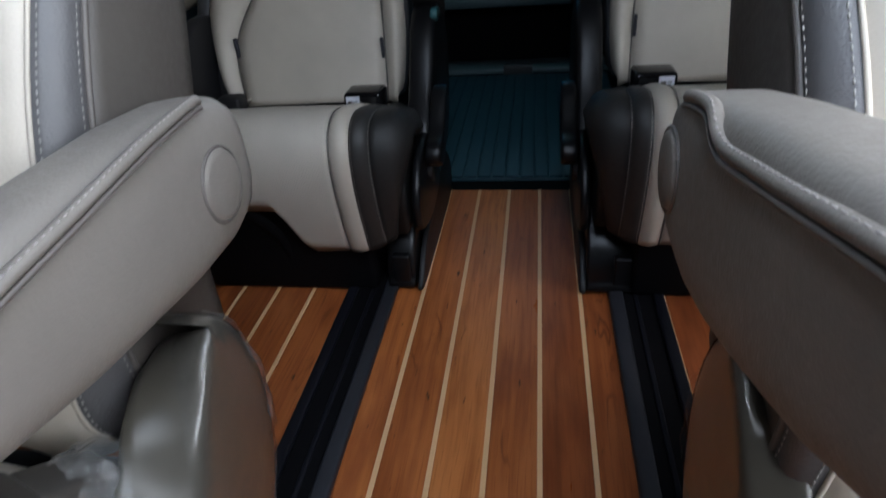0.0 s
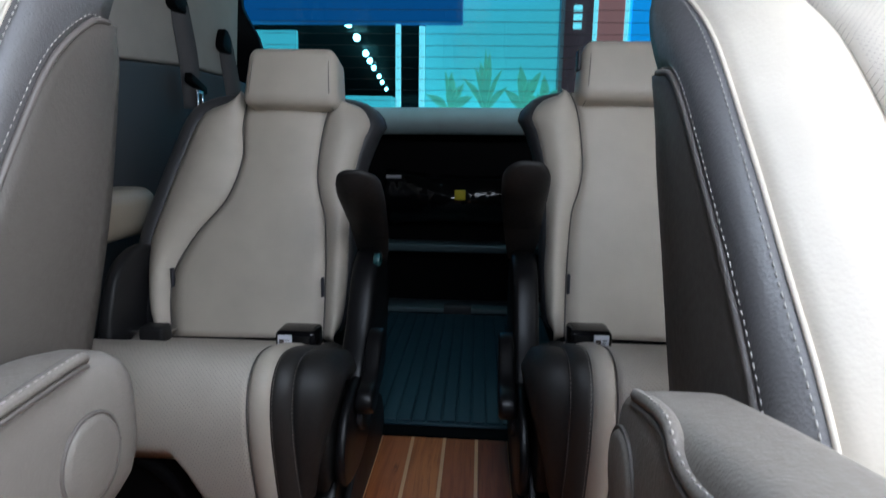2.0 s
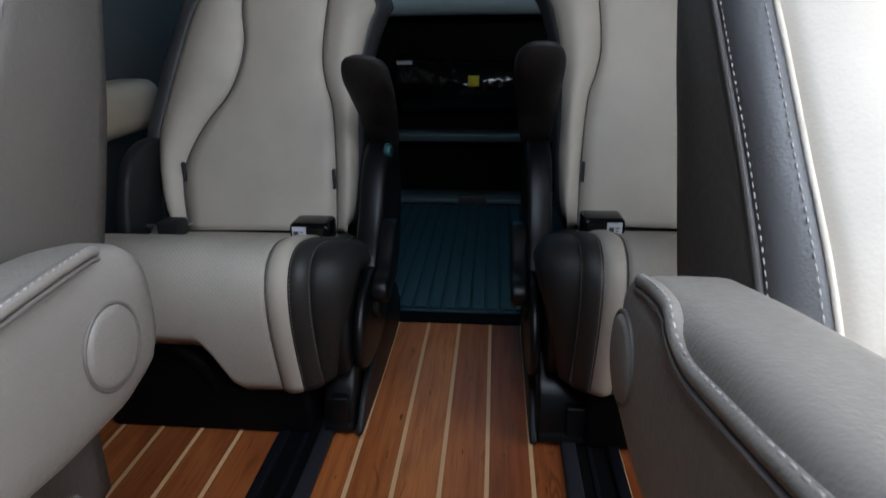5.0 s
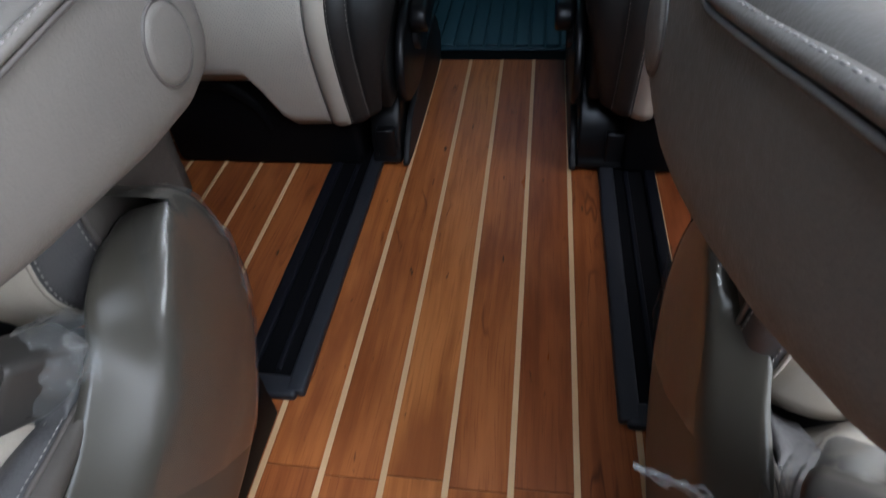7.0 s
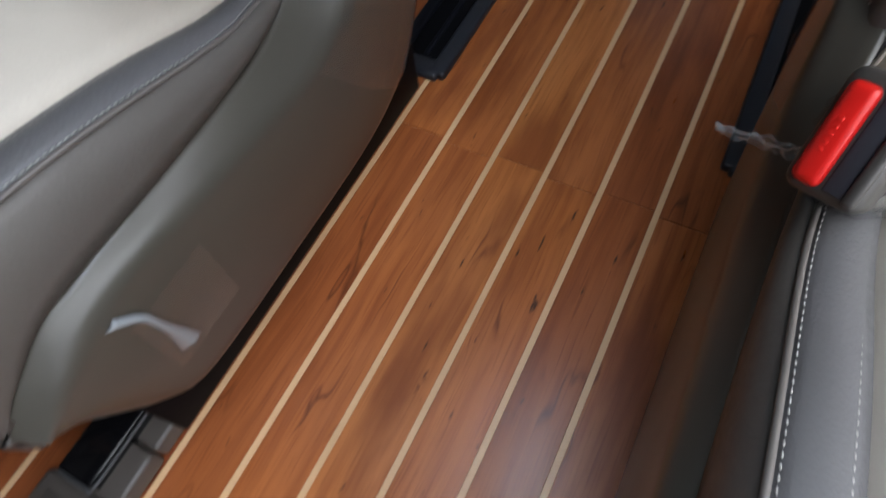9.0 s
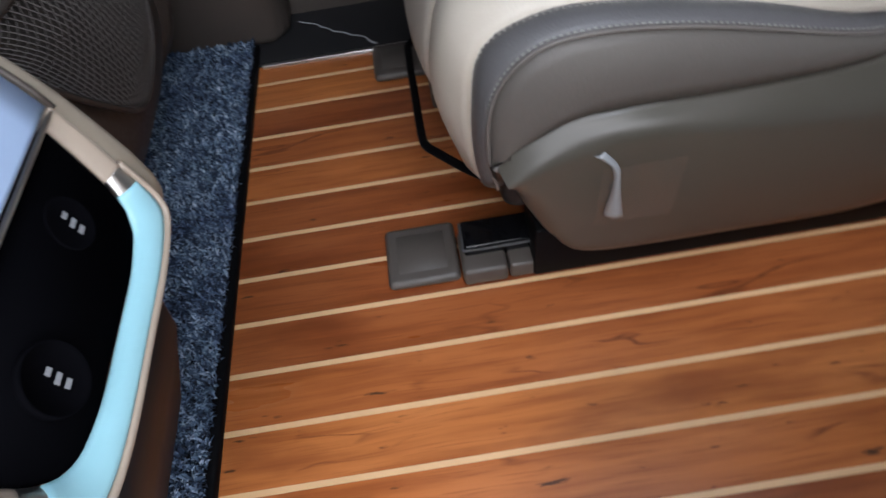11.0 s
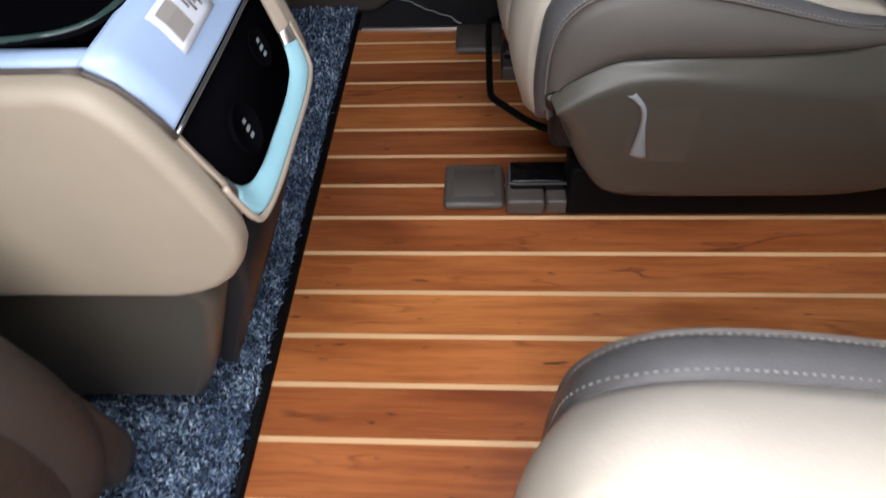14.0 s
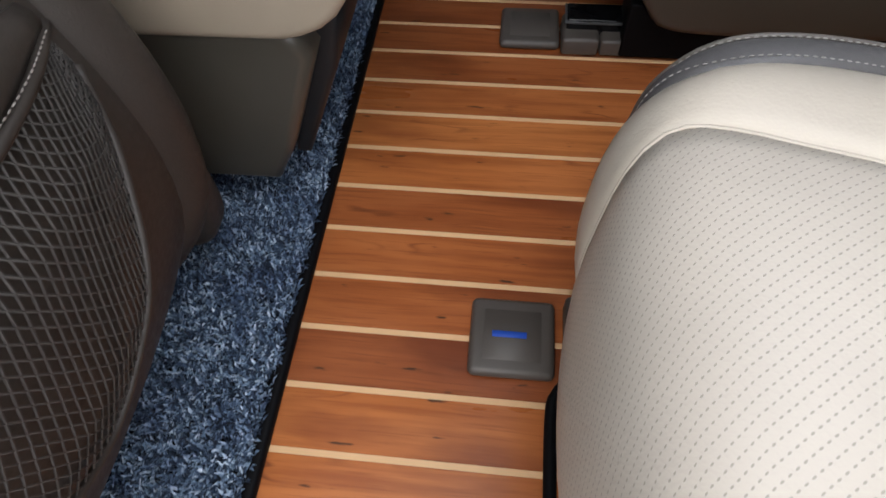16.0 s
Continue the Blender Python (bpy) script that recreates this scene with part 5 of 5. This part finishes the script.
# ---- front seats ----
def front_seat(s, inner, outer_d, y, label):
    seat = thing("front_seat", label, "seat", "front seats", at=(s * (inner + outer_d) / 2, y - 0.2, 0))
    mid = (inner + outer_d) / 2
    hw = (outer_d - inner) / 2

    def edge(k, inset, push):
        """One side edge of the back shell, k from -1 (inner) to 1."""
        pts = []
        for z, w, dy in ((0.12, 0.80, -0.04), (0.17, 0.93, 0.0), (0.25, 0.98, 0.015), (0.36, 0.97, 0.01), (0.50, 0.94, -0.03), (0.66, 0.90, -0.08), (0.80, 0.82, -0.13), (0.90, 0.70, -0.17)):
            pts.append((s * (mid + k * (hw * w - inset)), y + dy + push, z))
        return pts
    shell = part("back_shell", strip(edge(-1, 0.0, -0.03), edge(1, 0.0, -0.03), 0.05, (0, 1, 0), 40, 22, 0.06, 0.35), BROWN, seat, "brown leather seat back shell")
    part("bolster", tube(edge(-1, 0.03, -0.02), 0.038, 50, 14), BROWN, seat)
    part("bolster", tube(edge(1, 0.03, -0.02), 0.038, 50, 14), BROWN, seat)
    # net pocket
    net = bmesh.new()
    half = hw * 0.70

    def net_pt(u, v):
        lo = 0.195 + 0.185 * abs(u) ** 1.7
        z = lo + (0.405 - lo) * v
        yy = y + np.interp(z, (0.12, 0.25, 0.36, 0.5), (-0.03, 0.012, 0.012, -0.03)) + 0.03 * (1 - abs(u) ** 3)
        return Vector((s * (mid + u * half), yy + 0.010, z))
    n = 76
    for i in range(n + 1):
        pts = []
        for q, v in enumerate(np.linspace(0, 1, 21)):
            u = -1 + 2 * (i + (0.47 if (q + i) % 2 else -0.47)) / n
            pts.append(net_pt(max(-1, min(1, u)), v))
        tube_into(net, pts, 0.001, len(pts), 4, False)
    part("stitching", stitches([net_pt(u, 1.06) for u in np.linspace(-1.0, 1.0, 9)], (0, 0.004, 0.002), 0.0062, 0.0042, 0.0007), GREY_THREAD, shell)
    part("net_pocket", net, plastic("net_cord", (0.088, 0.080, 0.075), 0.7), seat, "stretched taupe net pocket")
    part("pocket_edge", tube([net_pt(u, 1.02) for u in np.linspace(-1.05, 1.05, 9)], 0.005, 40, 8), BROWN, seat)
    part("pocket_edge", tube([net_pt(u, 0.0) for u in np.linspace(-1.0, 1.0, 15)], 0.004, 60, 8), BROWN, seat)
    part("strap", strip([net_pt(u, 1.03) for u in (-1.0, -0.5, 0, 0.5, 1.0)], [net_pt(u, 1.16) - Vector((0, 0.004, -0.02)) for u in (-1.0, -0.5, 0, 0.5, 1.0)], 0.006, (0, 1, 0), 20, 4), BROWN, seat)
    part("hinge_cover", slab(curve2([(y - 0.06, 0.07), (y - 0.07, 0.22), (y - 0.02, 0.25), (y + 0.0, 0.16), (y - 0.01, 0.08)], 4), "x", s * (inner - 0.015), s * (inner + 0.03), 0.01), BROWN, seat, "taupe hinge cover")
    part("cushion", rbox(s * (inner + 0.02), s * (outer_d - 0.02), y - 0.55, y - 0.06, 0.12, 0.30, 0.05, 5), BROWN, seat)
    part("seat_frame", rbox(s * (inner + 0.06), s * (outer_d - 0.06), y - 0.5, y - 0.08, -0.004, 0.13, 0.01), BLACK, seat)
    return seat


front_seat(1, 0.205, 0.76, 0.277, "brown leather front seat back with a net pocket")
front_seat(-1, 0.205, 0.76, 0.27, "brown leather front seat back with a net pocket")

# ---- rug ----
rug = thing("rug", "blue-grey shaggy rug strip with a black bound edge", "rug", at=(0, 0.2, 0))
part("backing", rbox(-0.855, 0.80, 0.02, 0.356, -0.003, 0.012, 0.004), BLACK, rug)
part("bound_edge", rbox(-0.858, 0.802, 0.348, 0.368, -0.003, 0.014, 0.006), BLACK, rug, "black bound edge")
rng = random.Random(4)
verts, faces = [], []
for i in range(95000):
    x, y = rng.uniform(-0.855, 0.80), rng.uniform(0.05, 0.357)
    a, h, ln = rng.uniform(0, 6.283), rng.uniform(0.008, 0.017), rng.uniform(0.003, 0.010)
    wdt = rng.uniform(0.0010, 0.0019)
    dx, dy = math.cos(a), math.sin(a)
    k = len(verts)
    verts += [(x - dy * wdt, y + dx * wdt, 0.011), (x + dy * wdt, y - dx * wdt, 0.011), (x + dx * ln * 0.6 + dy * wdt, y + dy * ln * 0.6 - dx * wdt, 0.011 + h * 0.8), (x + dx * ln * 0.6 - dy * wdt, y + dy * ln * 0.6 + dx * wdt, 0.011 + h * 0.8), (x + dx * ln * 1.3, y + dy * ln * 1.3, 0.011 + h)]
    faces += [(k, k + 1, k + 2, k + 3), (k + 3, k + 2, k + 4)]
me = bpy.data.meshes.new("pile_fibre")
me.from_pydata(verts, [], faces)
me.materials.append(RUG)
pile_ob = new("pile_fibre", me)
pile_ob.parent, pile_ob.location = rug, (0, -0.2, 0)
pile_ob["kind"] = "stuff"

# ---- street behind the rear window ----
# Emission replaces light falling on the backdrop; plants, posts and column aren't lamps.
SHOP_BLUE = glow("blue_sign_glow", (0.02, 0.10, 0.30), 0.75)
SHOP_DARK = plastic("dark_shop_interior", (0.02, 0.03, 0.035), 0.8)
SHOP_PALE = glow("pale_glass_glow", (0.27, 0.55, 0.59), 0.95)
SHOP_RED = glow("red_sign_glow", (0.75, 0.10, 0.09), 1.3)
SHOP_WHITE = glow("white_backdrop_glow", (0.8, 0.85, 0.9), 1.3)
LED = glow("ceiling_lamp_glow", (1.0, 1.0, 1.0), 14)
LEAF_GLOW = glow("leaf_glow", (0.28, 0.47, 0.34), 0.9)
shop = thing("shop_front", "glass shop front with a blue sign board behind the van", "building", at=(0, 9.0, -0.5))
part("back_wall", rbox(-9, 3.5, 34.0, 34.2, -0.5, 4.0, 0), SHOP_DARK, shop, smooth=False)
part("shop_ceiling", rbox(-9, -0.75, 9.1, 34.0, 2.40, 2.5, 0), SHOP_DARK, shop, smooth=False)
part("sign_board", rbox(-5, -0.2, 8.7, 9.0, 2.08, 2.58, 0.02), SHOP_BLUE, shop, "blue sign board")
part("upper_board", rbox(-5, 1.0, 8.9, 9.08, 2.60, 4.5, 0), glow("blue_board_glow", (0.05, 0.30, 0.62), 1.3), shop, "bright blue upper board", smooth=False)
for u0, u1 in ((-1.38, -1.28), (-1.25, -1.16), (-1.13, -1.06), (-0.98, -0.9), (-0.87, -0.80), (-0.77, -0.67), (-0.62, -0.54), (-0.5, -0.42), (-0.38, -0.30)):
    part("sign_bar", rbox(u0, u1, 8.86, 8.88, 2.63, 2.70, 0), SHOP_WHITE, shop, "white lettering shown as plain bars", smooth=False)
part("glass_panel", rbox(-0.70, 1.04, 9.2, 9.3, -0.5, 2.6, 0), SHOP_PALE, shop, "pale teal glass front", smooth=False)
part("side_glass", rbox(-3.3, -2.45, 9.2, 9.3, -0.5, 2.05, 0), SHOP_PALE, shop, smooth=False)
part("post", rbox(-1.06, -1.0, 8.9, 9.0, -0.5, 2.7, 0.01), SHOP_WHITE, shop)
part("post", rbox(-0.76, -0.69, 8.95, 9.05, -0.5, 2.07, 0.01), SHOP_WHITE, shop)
part("red_column", rbox(1.04, 1.38, 8.6, 9.0, -0.5, 4.0, 0.01), glow("red_column_glow", (0.26, 0.05, 0.055), 0.5), shop, "dark red column")
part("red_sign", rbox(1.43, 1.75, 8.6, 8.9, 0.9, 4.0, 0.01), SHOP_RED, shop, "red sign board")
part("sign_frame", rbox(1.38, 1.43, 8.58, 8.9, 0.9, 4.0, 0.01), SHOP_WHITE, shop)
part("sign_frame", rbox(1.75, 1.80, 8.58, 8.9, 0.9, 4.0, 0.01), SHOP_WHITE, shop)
part("blue_panel", rbox(1.83, 2.6, 8.6, 8.9, 0.9, 4.0, 0.01), glow("blue_panel_glow", (0.05, 0.3, 0.7), 1.2), shop)
for k in range(3):
    part("sign_bar", rbox(1.14, 1.24, 8.57, 8.59, 1.98 + 0.1 * k, 2.05 + 0.1 * k, 0), SHOP_WHITE, shop, smooth=False)
part("counter", rbox(-2.4, -1.5, 11.5, 12.0, -0.5, 1.35, 0.02), SHOP_PALE, shop)
for y in (10.1, 11.4, 13.4, 14.6, 16, 18.2, 20, 22.9, 30):
    lamp = bmesh.new()
    bmesh.ops.create_uvsphere(lamp, u_segments=12, v_segments=8, radius=0.062, matrix=Matrix.Translation((-0.78 - 0.114 * y, y, 2.3)))
    part("ceiling_spot", lamp, LED, shop, "glowing round ceiling spot")
rl = random.Random(17)
for x, h in ((-0.35, 0.55), (0.12, 0.8), (0.62, 0.75), (0.9, 0.5)):
    plant = thing("potted_plant", "broad-leaved potted plant at the shop window", "plant", "window plants", at=(x, 9.1, -0.5))
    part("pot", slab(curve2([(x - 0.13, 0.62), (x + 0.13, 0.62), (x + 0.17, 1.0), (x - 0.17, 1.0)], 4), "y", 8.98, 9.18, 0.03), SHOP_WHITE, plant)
    part("stand", rbox(x - 0.12, x + 0.12, 9.0, 9.16, -0.5, 0.62, 0.02), SHOP_DARK, plant)
    for k in range(8):
        a = rl.uniform(-1.0, 1.0)
        dx, tip, wide = 0.34 * a, 1.02 + h * rl.uniform(0.45, 1.0) * (1 - 0.45 * abs(a)), rl.uniform(0.03, 0.065)
        root, mid, end = Vector((x, 9.05, 0.98)), Vector((x + dx * 0.45, 9.03, 0.98 + (tip - 0.98) * 0.62)), Vector((x + dx, 9.0 - 0.05 * rl.random(), tip))
        u = Vector((end.z - root.z, 0, root.x - end.x)).normalized() * wide
        # leaf emits a little in place of light reaching it
        part("leaf", strip([root - u * 0.08, mid - u, end - u * 0.05], [root + u * 0.08, mid + u, end + u * 0.05], 0.012, (0, -1, 0), 12, 5, 0.003), LEAF_GLOW, plant)
# ---- tape and film scraps ----
tape = thing("film_scrap", "torn strip of milky film stuck to the seat shield", "film scrap", at=(-0.183, 0.83, 0.2))
rp = random.Random(31)
sheet = [[Vector((-0.1755 + rp.uniform(0, 0.0012), 0.826 + 0.0092 * i + rp.uniform(-0.001, 0.001), 0.160 + 0.0085 * j + rp.uniform(-0.001, 0.001))) for j in range(11)] for i in range(10)]
bm = bmesh.new()
grid_mesh(bm, sheet)
part("film_sheet", bm, TIGHT_FILM, tape, "clear film sheet")
part("strip_piece", strip([(-0.179, 0.816, 0.262), (-0.177, 0.834, 0.245), (-0.1765, 0.839, 0.215), (-0.180, 0.836, 0.168)], [(-0.1785, 0.826, 0.266), (-0.1755, 0.842, 0.245), (-0.1755, 0.847, 0.215), (-0.178, 0.858, 0.164)], 0.004, (1, 0, 0), 24, 6, 0.001), TAPE, tape)
rs = random.Random(12)
scrap = thing("film_scrap", "thin crumpled shred of clear film on the door sill", "film scrap", at=(-0.86, 0.49, 0.006))
shred = [(-0.92 + 0.118 * k / 11 + rs.uniform(-0.004, 0.004), 0.445 + 0.155 * (k / 11) ** 0.9 + rs.uniform(-0.004, 0.004), 0.0075 + rs.uniform(0, 0.003)) for k in range(12)]
part("shred", strip(shred, [(x + 0.004, y - rs.uniform(0.001, 0.006), z) for x, y, z in shred], 0.001, (0, 0, 1), 40, 3, 0.0006), TAPE, scrap)

# ---- floor planks ----
plank_meshes = {}
rng = random.Random(9)


def plank_mesh(length):
    key = round(length, 3)
    if key not in plank_meshes:
        bm = rbox(-PITCH / 2 + 0.0036, PITCH / 2 - 0.0036, -length / 2 + 0.0004, length / 2 - 0.0004, -0.004, 0.0, 0.0005, 1)
        me = bpy.data.meshes.new("plank")
        bm.to_mesh(me)
        bm.free()
        me.materials.append(WOOD)
        plank_meshes[key] = me
    return plank_meshes[key]


for k in range(-11, 11):
    x = (k + 0.5) * PITCH
    if abs(x) > 0.79:
        continue
    cut = 1.25 + (0.004 if k % 2 else -0.003)
    for y0, y1 in ((0.355, cut), (cut, 2.276)):
        ob = new("plank", plank_mesh(y1 - y0))
        ob.location, ob.parent = (x, (y0 + y1) / 2, 0), floor
inlay = rbox(-0.0036, 0.0036, 0.355, 2.276, -0.004, 0.0003, 0.0003, 1)
inlay_me = bpy.data.meshes.new("inlay_strip")
inlay.to_mesh(inlay_me)
inlay.free()
inlay_me.materials.append(STRIP)
for k in range(-10, 11):
    ob = new("inlay_strip", inlay_me)
    ob.location, ob.parent = (k * PITCH, 0, 0), floor
